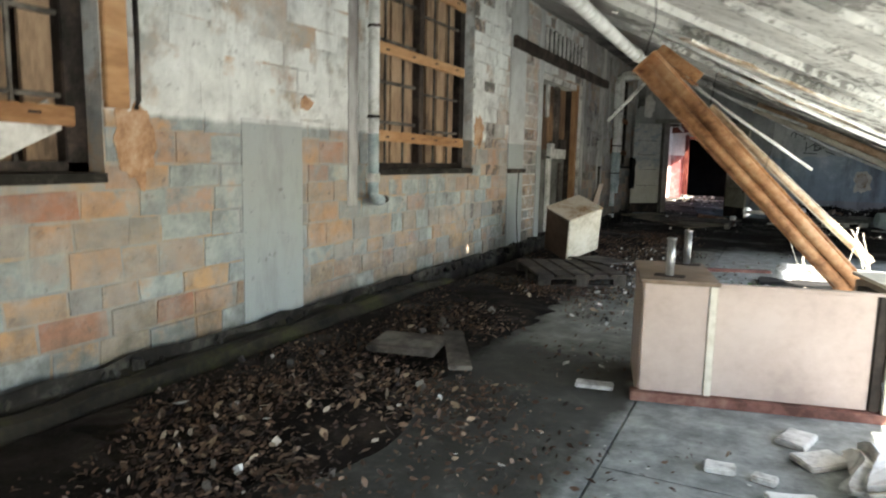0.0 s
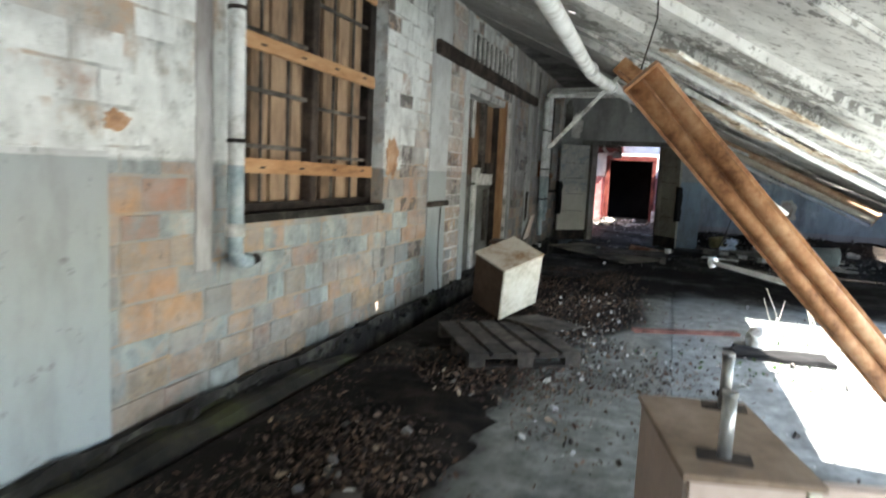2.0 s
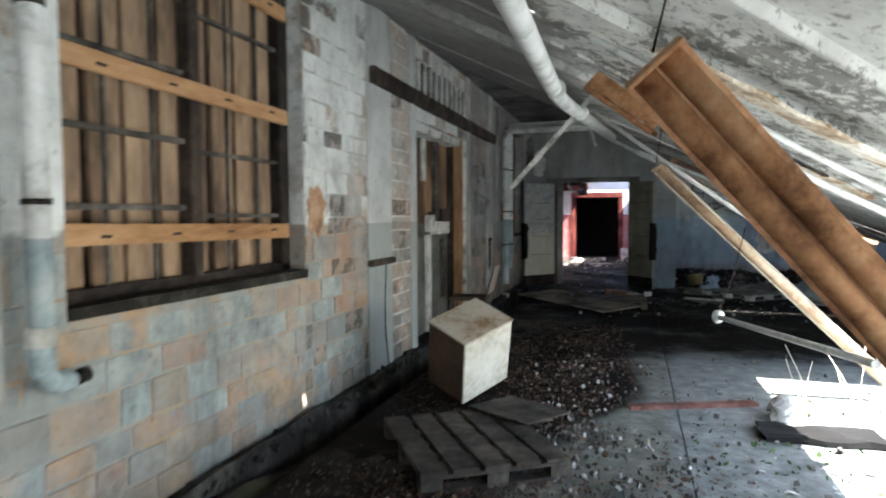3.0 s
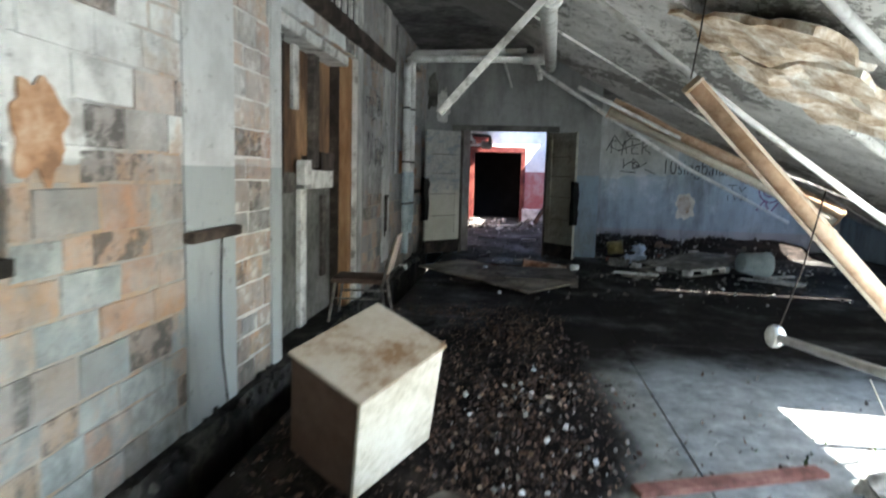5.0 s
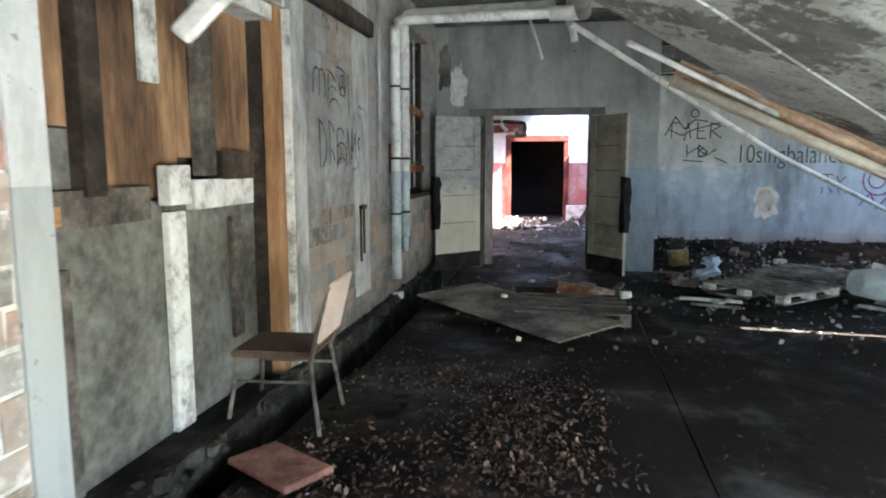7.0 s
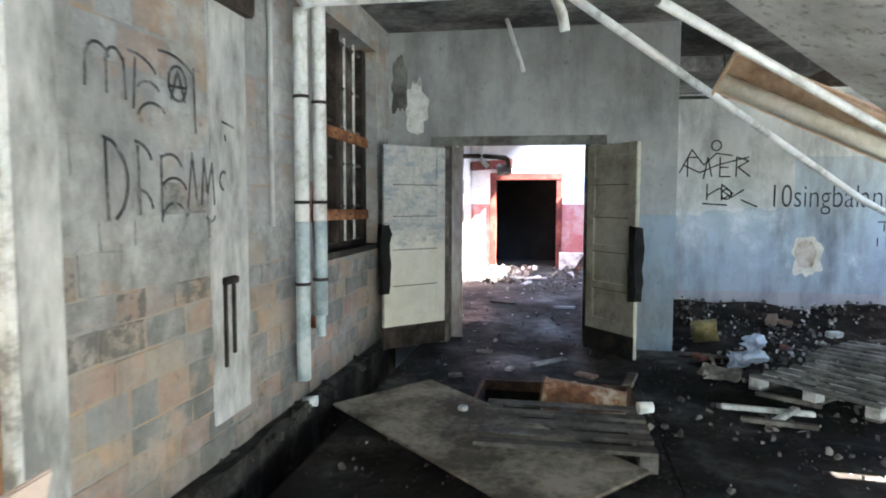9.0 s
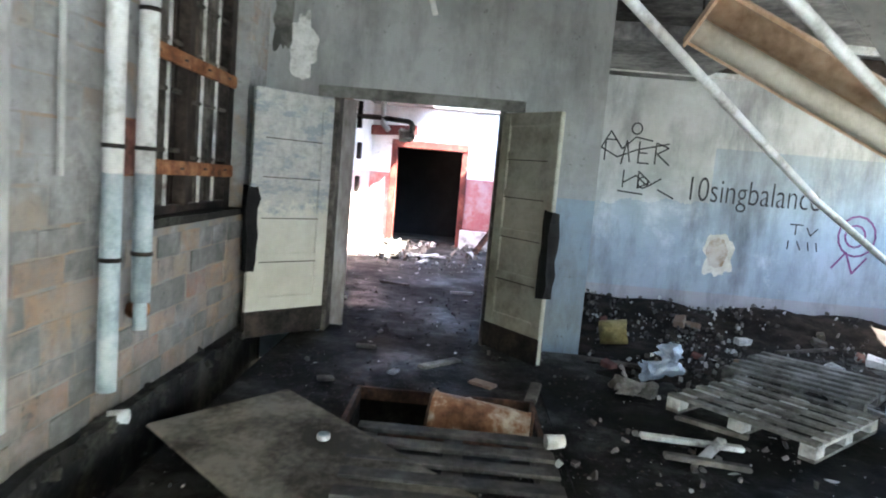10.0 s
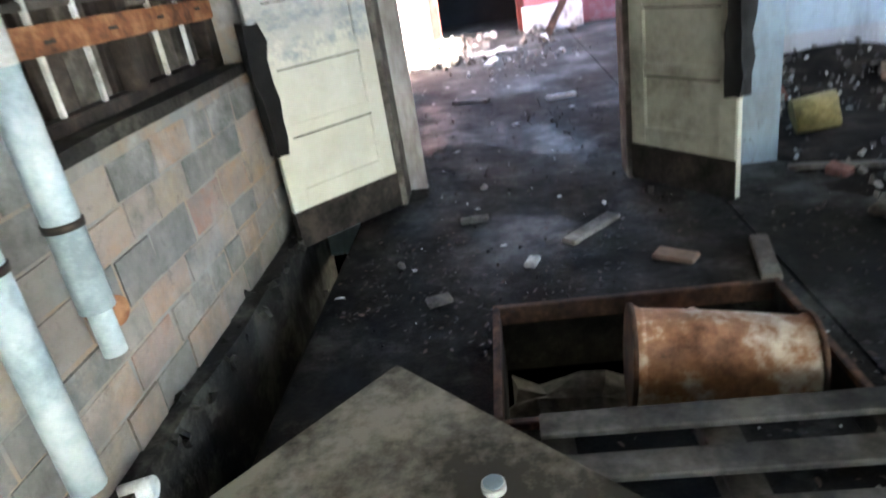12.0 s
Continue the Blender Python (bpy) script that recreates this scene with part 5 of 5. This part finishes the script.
rd = thing("hanging_lath", (-2.52, 11.07, 1.67), "white lath hanging at a slant from the roof", "lath")
part("lath", beam((-2.522, 11.075, 1.672), (-1.83, 11.42, 2.52), 0.04, 0.015, (0, -1, 0.2)), WHITEWOOD, rd)
tl = thing("tube_lamp", (-0.75, 9.9, 0.75), "white tube lamp with a ball end hanging low", "lamp")
part("tube", tube([(-0.9, 10.98, 0.67), (-0.55, 8.75, 0.82)], 0.019), PIPEWHITE, tl)
bm = bmesh.new()
bmesh.ops.create_uvsphere(bm, u_segments=14, v_segments=10, radius=0.048, matrix=Matrix.Translation((-0.905, 11.0, 0.668)))
part("ball_end", rough_up(bm, 0.01, 12), PIPEWHITE, tl)
for p, q, r, lab in (((-1.9, 15.7, 2.58), (2.3, 19.1, 0.72), 0.024, "long white conduit hanging at a slant before the graffiti wall"), 
                     ((-1.86, 11.2, 2.3), (-0.3, 11.15, 1.15), 0.017, "pale conduit under the sloping ceiling"), ((-1.5, 15.1, 2.32), (0.9, 16.8, 1.5), 0.022, "thin pale conduit under the broken ceiling"),
                     ((-1.3, 10.2, 2.15), (0.9, 12.0, 1.25), 0.025, "pale conduit under the sloping ceiling"), ((-1.75, 9.2, 2.38), (0.6, 10.9, 1.35), 0.018, "thin pale conduit under the sloping ceiling")):
    c = thing("hanging_conduit", p, lab, "conduit", "hanging conduits")
    part("conduit_run", tube([p, tuple(Vector(p).lerp(Vector(q), 0.5) + Vector((0, 0, -0.1 if q[0] > 2 else -0.02))), q], r, 10), PIPEWHITE, c)
ins = thing("torn_insulation", (-0.5, 11.2, 2.0), "torn brown insulation board hanging down, daylight painted on as white", "insulation")
im = Matrix((RU, RV, RN)).transposed().to_4x4()
im.translation = Vector((-0.5, 11.75, on_roof(-0.5, 11.75) - 0.08))
for k, (x0, x1, dy, dz) in enumerate(((-0.85, -0.3, 0.0, 0.0), (-0.31, 0.28, 0.05, -0.02), (0.26, 0.85, -0.03, 0.01))):
    ib = box(x0, x1, -0.42 + dy, 0.42 + dy, -0.02 + dz, 0.02 + dz)
    rough_up(ib, 0.05, 5, 7)
    rough_up(ib, 0.025, 17)
    ib.transform(im)
    part("batt", ib, INSUL, ins)
ins2 = thing("rusted_sheet", (-0.7, 9.0, 1.9), "rusted metal strip hanging from the ceiling edge", "sheet")
ib = rough_up(box(-0.9, 0.9, -0.1, 0.1, -0.01, 0.01), 0.02, 4, 8)
im.translation = Vector((-0.75, 9.35, on_roof(-0.75, 9) - 0.12))
ib.transform(im)
part("strip", ib, INSUL, ins2)


# ---- graffiti ----
def writing(text, m, size, width, mat, parent, label, bold=0.0):
    cu = bpy.data.curves.new("writing", "FONT")
    cu.body, cu.size, cu.extrude, cu.offset = text, size, 0.001, bold
    ob = bpy.data.objects.new("writing", cu)
    me = bpy.data.meshes.new_from_object(ob)
    bpy.data.objects.remove(ob)
    span = max(v.co.x for v in me.vertices) - min(v.co.x for v in me.vertices)
    me.transform(m @ Matrix.Diagonal((width / span, 1, 1, 1)))
    me.materials.append(mat)
    w = new("writing", me)
    w.parent = parent
    tagged(w, label)
    return w


writing("10singbalance", pose(0.75, 21.425, 1.46, 90, 0, 0), 0.42, 1.55, INK, wall_back, "black handwritten words", -0.004)

def strokes(lines, m, r, mat, parent, label):
    bm = bmesh.new()
    for pts in lines:
        for (x0, z0), (x1, z1) in zip(pts, pts[1:]):
            d = Vector((x1 - x0, z1 - z0))
            b2 = box(-r * 0.4, d.length + r * 0.4, -r, r, -0.001, 0.001)
            b2.transform(m @ pose(x0, z0, 0, 0, 0, math.degrees(math.atan2(d.y, d.x))))
            join(bm, b2)
    w = part("scrawl", bm, mat, parent, label, True)
    return w


def ring_line(x, z, r, n=12):
    return [(x + r * math.cos(2 * math.pi * k / n), z + 1.1 * r * math.sin(2 * math.pi * k / n)) for k in range(n + 1)]


def arc(y, z, w, h, a, b, n=7):
    """Part of an ellipse about (y, z), from a to b degrees."""
    return [(y + w * math.cos(radians(a + (b - a) * k / n)), z + h * math.sin(radians(a + (b - a) * k / n))) for k in range(n + 1)]


side = pose(W + 0.014, 0, 0, 90, 0, 90)
strokes([arc(14.69, 2.08, 0.07, 0.07, 185, 20), [(14.62, 2.08), (14.615, 1.97)], arc(14.79, 2.07, 0.06, 0.08, 170, 30), [(14.74, 2.11), (14.74, 1.96)], [(14.85, 2.12), (14.86, 1.95)],
         arc(14.9, 1.98, 0.23, 0.18, 95, 40), [(14.93, 2.14), (14.91, 1.92)], arc(15.02, 1.99, 0.09, 0.06, 150, 30), arc(15.05, 1.88, 0.11, 0.08, 165, 35), arc(15.16, 1.95, 0.34, 0.26, 100, 50), [(15.39, 2.18), (15.4, 1.86)],
         ring_line(15.25, 2.08, 0.075, 16), [(15.19, 2.0), (15.25, 2.14), (15.31, 2.0)], [(15.17, 2.06), (15.33, 2.07)]], side, 0.007, FADED, wall_west, "black marker letters in a looping hand")
strokes([arc(14.7, 1.6, 0.16, 0.18, 88, -60), [(14.72, 1.77), (14.73, 1.44)], arc(14.9, 1.68, 0.13, 0.1, 85, 15), [(14.93, 1.76), (14.94, 1.46)], arc(14.93, 1.47, 0.1, 0.1, 80, 10), arc(15.17, 1.66, 0.1, 0.08, 125, 20), arc(15.2, 1.55, 0.11, 0.08, 165, 20), arc(15.2, 1.43, 0.1, 0.08, 175, 10), [(15.1, 1.73), (15.1, 1.42)],
         [(15.31, 1.45), (15.36, 1.76), (15.4, 1.5)], [(15.44, 1.5), (15.47, 1.74), (15.5, 1.56), (15.55, 1.72), (15.57, 1.5)], arc(15.53, 1.44, 0.04, 0.03, 180, 360), arc(15.67, 1.63, 0.04, 0.05, 60, 270), [(15.66, 1.95), (15.79, 1.93)], [(15.69, 1.88), (15.7, 1.85)]], side, 0.007, FADED, wall_west, "black marker letters in a looping hand")
back = pose(0, 21.424, 0, 90, 0, 0)
strokes([ring_line(0.1, 2.25, 0.06), [(-0.25, 1.85), (-0.25, 2.1), (-0.12, 2.1)], [(-0.05, 1.82), (0.0, 2.1), (0.05, 1.85)], [(0.15, 2.1), (0.15, 1.85), (0.28, 1.85)], [(0.15, 1.97), (0.25, 1.97)], [(0.35, 1.85), (0.35, 2.1), (0.5, 2.05), (0.37, 1.97), (0.52, 1.85)],
         [(0.0, 1.75), (0.0, 1.55)], [(0.18, 1.75), (0.18, 1.55), (0.32, 1.63), (0.18, 1.75)], [(-0.05, 1.5), (0.25, 1.48)], [(0.42, 1.55), (0.62, 1.46)], [(-0.35, 1.9), (-0.2, 2.2), (-0.05, 2.0), (0.1, 2.15), (0.3, 2.12)], [(-0.3, 2.0), (-0.1, 1.9), (0.12, 2.0), (0.5, 2.1)], [(0.0, 1.6), (0.15, 1.7), (0.3, 1.58), (0.45, 1.68)], ring_line(0.24, 1.62, 0.06)], back, 0.009, INK, wall_back, "illegible black scrawl")
strokes([[(2.05, 1.28), (2.2, 1.28)], [(2.12, 1.28), (2.12, 1.16)], [(2.25, 1.25), (2.3, 1.16), (2.38, 1.25)], [(2.05, 1.08), (2.05, 0.98)], [(2.15, 1.08), (2.2, 0.98)], [(2.28, 1.08), (2.3, 0.98)], [(2.38, 1.08), (2.4, 0.98)]], back, 0.008, INK, wall_back, "small illegible black scrawl")
strokes([ring_line(2.85, 1.2, 0.22, 16), ring_line(2.83, 1.2, 0.12), [(2.6, 0.8), (2.75, 1.0), (2.85, 0.75), (3.0, 0.95)]], back, 0.012, PURPLE, wall_back, "purple ring scrawl")
def flake_patch(parent, m, sx, sz, mat, label, seed):
    """A ragged thin patch on a wall."""
    pm = bmesh.new()
    bmesh.ops.create_circle(pm, cap_ends=True, segments=48, radius=1.0)
    for v in pm.verts:
        a = math.atan2(v.co.y, v.co.x)
        v.co *= 1 + 0.5 * noise.noise(Vector((2.2 * math.cos(a), 2.2 * math.sin(a), seed)))
    top = bmesh.ops.extrude_face_region(pm, geom=pm.faces[:])
    bmesh.ops.translate(pm, verts=[v for v in top["geom"] if isinstance(v, bmesh.types.BMVert)], vec=(0, 0, 0.004))
    pm.transform(m @ Matrix.Diagonal((sx, sz, 1, 1)))
    return part("flaked_patch", pm, mat, parent, label, True)


flake_patch(wall_west, pose(W + 0.004, 9.87, 1.5, 90, 0, 90), 0.13, 0.17, ORANGECLAY, "bare orange clay beside the window", 2)
flake_patch(wall_west, pose(W + 0.004, 5.34, 1.24, 90, 0, 90), 0.12, 0.2, ORANGECLAY, "bare orange clay beside the window", 7)
flake_patch(wall_west, pose(W + 0.004, 6.77, 1.56, 90, 0, 90), 0.07, 0.045, ORANGECLAY, "bare orange clay", 11)
flake_patch(wall_north, pose(-3.4, YE, 2.5, 90, 0, 0), 0.12, 0.28, WHITEWOOD, "white patch of peeling paint", 3)
flake_patch(wall_north, pose(-3.58, YE, 2.75, 90, 0, 0), 0.09, 0.3, GREYPANEL, "dark patch of bare plaster", 5)
flake_patch(wall_back, pose(1.25, 21.43, 0.84, 90, 0, 0), 0.19, 0.26, CREAM, "pale ring where paint has flaked", 9)
pm = bmesh.new()
bmesh.ops.create_circle(pm, cap_ends=True, segments=40, radius=1.0)
for v in pm.verts:
    a = math.atan2(v.co.y, v.co.x)
    v.co *= 1 + 0.25 * noise.noise(Vector((2 * math.cos(a), 2 * math.sin(a), 4)))
top = bmesh.ops.extrude_face_region(pm, geom=pm.faces[:])
bmesh.ops.translate(pm, verts=[v for v in top["geom"] if isinstance(v, bmesh.types.BMVert)], vec=(0, 0, 0.004))
pm.transform(pose(1.22, 21.424, 0.86, 90, 0, 0) @ Matrix.Diagonal((0.13, 0.19, 1, 1)))
part("bare_patch", pm, TOPBOARD, wall_back, "bare tan patch where paint has flaked")

# ---- soil, leaves, rubble ----
def heap(x, y):
    """Height of the litter over the floor."""
    h = 0.10 * math.exp(-((x + 2.45) / 0.55) ** 2 - ((y - 5.2) / 0.6) ** 2) + 0.05 * math.exp(-((x + 2.4) / 0.6) ** 2 - ((y - 7.6) / 1.2) ** 2)
    h += 0.06 * math.exp(-((x + 2.6) / 0.6) ** 2 - ((y - 11.8) / 1.4) ** 2) + 0.24 * math.exp(-((x + 2.85) / 0.26) ** 2 - ((y - 10.9) / 0.22) ** 2)
    h += 0.3 * math.exp(-((y - 21.3) / 0.7) ** 2) * (0.75 + 0.5 * noise.noise(Vector((x * 1.3, 4, 0)))) * (1 if x > -0.7 else 0) + 0.05 * math.exp(-((x - 0.6) / 1.2) ** 2 - ((y - 19.4) / 0.9) ** 2)
    h += 0.10 * math.exp(-((x + 3.5) / 0.5) ** 2 - ((y - 26.2) / 0.8) ** 2)
    return h


def sheet_of(name, x0, x1, y0, y1, step, label):
    nx, ny = int((x1 - x0) / step), int((y1 - y0) / step)
    vs, fs = [], []
    for j in range(ny + 1):
        for i in range(nx + 1):
            x, y = x0 + (x1 - x0) * i / nx, y0 + (y1 - y0) * j / ny
            vs.append((x, y, heap(x, y) - 0.012 - 0.07 * min(1.0, max(0.0, (x + 2.45) * 1.7)) * (1 if y < 11 else max(0.0, 12 - y)) + 0.018 * noise.noise(Vector((x * 5, y * 5, 0))) + 0.012 * noise.noise(Vector((x * 17, y * 17, 3)))))
    for j in range(ny):
        for i in range(nx):
            a = j * (nx + 1) + i
            fs.append((a, a + 1, a + nx + 2, a + nx + 1))
    me = bpy.data.meshes.new(name)
    me.from_pydata(vs, [], fs)
    me.materials.append(SOIL)
    me.shade_smooth()
    return tagged(new(name, me), label, "soil", kind="stuff")


sheet_of("leaf_mould", -3.34, -1.4, 1.0, 14.6, 0.08, "dark leaf mould heaped on the concrete")
sheet_of("rubble_soil", -0.72, 3.4, 18.4, 21.42, 0.08, "dark soil and rubble heaped against the wall")


def litter(name, spots, size, mat, label, category, flat=0.45):
    """Many small curled leaves or flakes."""
    vs, fs = [], []
    for x, y, z in spots:
        s = random.uniform(*size)
        m = Euler((random.gauss(0, flat), random.gauss(0, flat), random.uniform(0, 6.28))).to_matrix()
        c, w, b = random.uniform(-0.5, 0.5), random.uniform(0.3, 0.6), len(vs)
        for px, py, pz in ((-1, 0, c * 0.5), (-0.3, -w, 0), (-0.3, w, 0), (0.4, -w * 0.8, 0.1), (0.4, w * 0.8, 0.1), (1, 0, c)):
            vs.append(Vector((x, y, z + 0.3 * s)) + m @ Vector((px * s, py * s, pz * s * 0.6)))
        fs += [(b, b + 1, b + 2), (b + 1, b + 3, b + 4, b + 2), (b + 3, b + 5, b + 4)]
    me = bpy.data.meshes.new(name)
    me.from_pydata(vs, [], fs)
    me.materials.append(mat)
    return tagged(new(name, me), label, category, kind="stuff")


def scatter(n, boxes):
    """Places on the floor, n by each box's share (weight, x0, x1, y0, y1), thinned by slow noise."""
    out = []
    total = sum(b[0] for b in boxes)
    for wgt, x0, x1, y0, y1 in boxes:
        left = int(n * wgt / total)
        tries = 0
        while left and tries < 60 * n:
            tries += 1
            x, y = random.uniform(x0, x1) + random.gauss(0, 0.25), random.uniform(y0, y1) + random.gauss(0, 0.2)
            if x < -3.36:
                continue
            if random.random() < 0.5 + 1.4 * noise.noise(Vector((x * 1.2, y * 1.2, 2))):
                if not (PIT[0] < x < PIT[1] and PIT[2] < y < PIT[3]):
                    out.append((x, y, max(heap(x, y), 0.0) + 0.004))
                    left -= 1
    return out


litter("dead_leaves", scatter(20000, [(5, -3.2, -1.7, 4.2, 6.2), (4, -3.2, -2.0, 6.2, 9.0), (1.5, -2.6, -1.1, 8.6, 10.6), (7, -3.3, -1.6, 10.2, 14.5), (0.5, -1.7, -0.9, 4.5, 14), (0.7, -3.3, -1.8, 2.5, 4.4)]), (0.006, 0.022), LEAF, "dead brown leaves covering the floor by the wall", "leaves")
litter("wet_leaves", scatter(2400, [(4, -3.3, -0.6, 14.5, 19.2), (1, -1.6, 1.5, 13, 17)]), (0.008, 0.02), WETLEAF, "dark wet leaves trodden into the floor", "leaves", 0.2)
litter("paper_flakes", scatter(900, [(2, -3.3, -0.8, 4.0, 14), (1, -1.2, 1.0, 7.5, 13), (2, -0.6, 1.8, 15, 20.5), (2, -3.8, -1.5, 22, 27), (0.9, -3.2, -1.0, 16, 21)]), (0.003, 0.012), WHITEWOOD, "pale flakes of paint and paper on the floor", "flakes", 0.15)


litter("curled_leaves", scatter(420, [(8, -2.75, -2.0, 4.7, 5.6), (2, -2.9, -1.9, 6.9, 8.6), (2, -1.9, -1.5, 9.2, 10.2), (1, -2.8, -1.7, 11, 13.5)]), (0.014, 0.034), CURLED, "large pale curled dead leaves on the heap", "leaves", 0.6)
litter("paper_scraps", scatter(100, [(1, -3.1, -1.0, 17.5, 21.5), (2, -3.6, -1.5, 21.5, 26), (2, -0.6, 2.2, 16.4, 19.5), (1, -3.0, -1.5, 4.6, 9.0), (2.5, -0.9, 0.5, 8.9, 10.8)]), (0.02, 0.05), WHITEWOOD, "torn scraps of pale paper and plaster on the floor", "scraps", 0.15)


def chunks(name, spots, size, label, mat=None):
    """Angular broken lumps."""
    vs, fs = [], []
    for x, y, z in spots:
        s, b = random.uniform(*size), len(vs)
        m = Euler((random.uniform(0, 6), random.uniform(0, 6), random.uniform(0, 6))).to_matrix()
        for px, py, pz in ((-1, -1, -1), (1, -1, -1), (1, 1, -1), (-1, 1, -1), (-1, -1, 1), (1, -1, 1), (1, 1, 1), (-1, 1, 1)):
            vs.append(Vector((x, y, z + s * 0.35)) + m @ Vector((px * random.uniform(0.5, 1), py * random.uniform(0.35, 0.8), pz * random.uniform(0.2, 0.5))) * s)
        fs += [tuple(b + i for i in q) for q in ((0, 3, 2, 1), (4, 5, 6, 7), (0, 1, 5, 4), (1, 2, 6, 5), (2, 3, 7, 6), (3, 0, 4, 7))]
    me = bpy.data.meshes.new(name)
    me.from_pydata(vs, [], fs)
    me.materials.append(mat or RUBBLE)
    return tagged(new(name, me), label, "rubble", kind="stuff")


crumbs = []
for k in range(420):
    crumbs.append((W + random.uniform(0.0, 0.13), random.uniform(4.0, 19.2), 0.07 + random.uniform(-0.05, 0.01)))
chunks("footing_rubble", crumbs, (0.01, 0.045), "dark crumbled lumps along the wall footing", LEDGE)
chunks("pale_grit", scatter(500, [(2, -1.9, -1.35, 9.1, 10.4), (1, -2.1, -1.6, 10.2, 12.5)]), (0.006, 0.02), "pale gravel and plaster grit beside the pallet", RUBBLE)
chunks("mud_crumbs", scatter(500, [(3, -3.2, -1.0, 17.6, 22), (1, -1.3, 1.6, 14.5, 18), (0.6, -3.0, -1.6, 14.6, 17)]), (0.004, 0.013), "small dark crumbs of dirt and plaster over the floor", LEDGE)
chunks("corridor_rubble", scatter(150, [(2, -3.85, -2.7, 24.6, 27.2), (1, -2.6, -1.2, 25.5, 27.2)]), (0.02, 0.09), "pale broken plaster heaped along the corridor wall")
for k in range(16):
    x, y = random.uniform(-0.55, 2.4), random.uniform(18.8, 21.0)
    s = random.uniform(0.06, 0.2)
    slab("brick_lump", (x, y, max(heap(x, y) - 0.02, 0)), (random.uniform(-20, 20), random.uniform(-20, 20), random.uniform(0, 180)), s, s * 0.6, s * 0.45, random.choice((REDTILE, SHEET, GREYWOOD, WHITEWOOD, BROWNPANEL)), "broken lump of brick and plaster on the rubble heap", "rubble", "rubble lumps")
chunks("rubble", scatter(1300, [(6, -0.7, 2.6, 18.3, 21.3), (1.5, -0.9, 2.5, 15.5, 18.5), (1.5, -3.8, -1.2, 23.5, 27.2), (0.35, -3.2, -1.2, 14.5, 22), (0.25, -1.5, 0.8, 8.6, 13), (0.5, -3.2, -1.5, 4.5, 9)]), (0.005, 0.032), "broken plaster and brick rubble scattered over the floor")
litter("weeds", scatter(110, [(1, -1.05, -0.5, 9.6, 10.2), (0.6, -0.6, 0.4, 11.0, 11.6)]), (0.012, 0.03), WEED, "small green weeds in the floor crack", "weeds", 0.9)

for x, y, n in ((-0.3, 10.95, 4), (0.1, 11.2, 4), (0.35, 11.1, 5)):
    w = thing("dead_weed", (x, y, 0.0), "dry pale weed stalks standing in the rubble", "weed", "dead weeds")
    for k in range(n):
        a, l = random.uniform(0, 6.28), random.uniform(0.25, 0.6)
        part("stalk", tube([(x, y, 0), (x + 0.1 * math.cos(a), y + 0.1 * math.sin(a), 0.5 * l), (x + 0.55 * l * math.cos(a + 0.3), y + 0.35 * l * math.sin(a + 0.3), l)], 0.004, 5), CREAM, w)

# ---- blocks of the west wall, last ----
BL = 0.385
near, rest_v, rest_f = [], [], []
shared = {}


def block_mesh(ly, hz):
    key = (round(ly, 2), round(hz, 2))
    if key not in shared:
        bm = box(-0.02, 0.0, -key[0] / 2, key[0] / 2, -key[1] / 2, key[1] / 2)
        for v in bm.verts:
            if v.co.x > -0.01:
                v.co.y = v.co.y * 0.98 + random.uniform(-0.009, 0.009)
                v.co.z = v.co.z * 0.96 + random.uniform(-0.007, 0.007)
        shared[key] = mesh_of("block", bm, BRICK)
    return shared[key]


count = 0
levels = [0.05]
while levels[-1] < TOP - 0.12:
    levels.append(levels[-1] + random.choice((0.13, 0.15, 0.17, 0.185)))
for row, (z0, z1) in enumerate(zip(levels, levels[1:])):
    y = -2.0 - (BL / 2 if row % 2 else 0)
    while y < 19.25:
        step = random.uniform(0.17, 0.4)
        spans = [(y, min(y + step, 19.26))]
        y += step
        for a, b, c, d in OPEN.values():
            if z0 < d - 0.02 and z1 > c + 0.02:
                spans = [(p, q) for u, v in spans for p, q in ((u, min(v, a)), (max(u, b), v)) if q > p]
        for u, v in spans:
            if v - u < 0.05:
                continue
            push = random.uniform(-0.007, 0.002)
            ly, hz, yc, zc = v - u - random.uniform(0.006, 0.016), z1 - z0 - random.uniform(0.006, 0.016), (u + v) / 2, (z0 + z1) / 2
            if 4.6 < yc < 12.1 and zc < 1.6 and count < 300 and (row + int(yc * 7)) % 3 != 0:
                ob = new("block", block_mesh(ly, hz))
                ob.parent = wall_west
                ob.matrix_basis = Matrix.Translation((W + push, yc, zc))
                count += 1
            else:
                k = len(rest_v)
                for px in (W - 0.02, W + push):
                    sy, sz = (ly / 2, hz / 2) if px < W - 0.01 else (ly / 2 * 0.985, hz / 2 * 0.97)
                    j = 0.0 if px < W - 0.01 else 0.009
                    rest_v += [(px, yc + a * sy + random.uniform(-j, j), zc + b * sz + random.uniform(-j, j) * 0.8) for a, b in ((-1, -1), (1, -1), (1, 1), (-1, 1))]
                rest_f += [tuple(k + i for i in q) for q in ((0, 3, 2, 1), (4, 5, 6, 7), (0, 1, 5, 4), (1, 2, 6, 5), (2, 3, 7, 6), (3, 0, 4, 7))]
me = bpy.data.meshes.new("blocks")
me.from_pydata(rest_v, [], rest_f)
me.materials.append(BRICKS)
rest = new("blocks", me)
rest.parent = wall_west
rest["kind"] = "stuff"
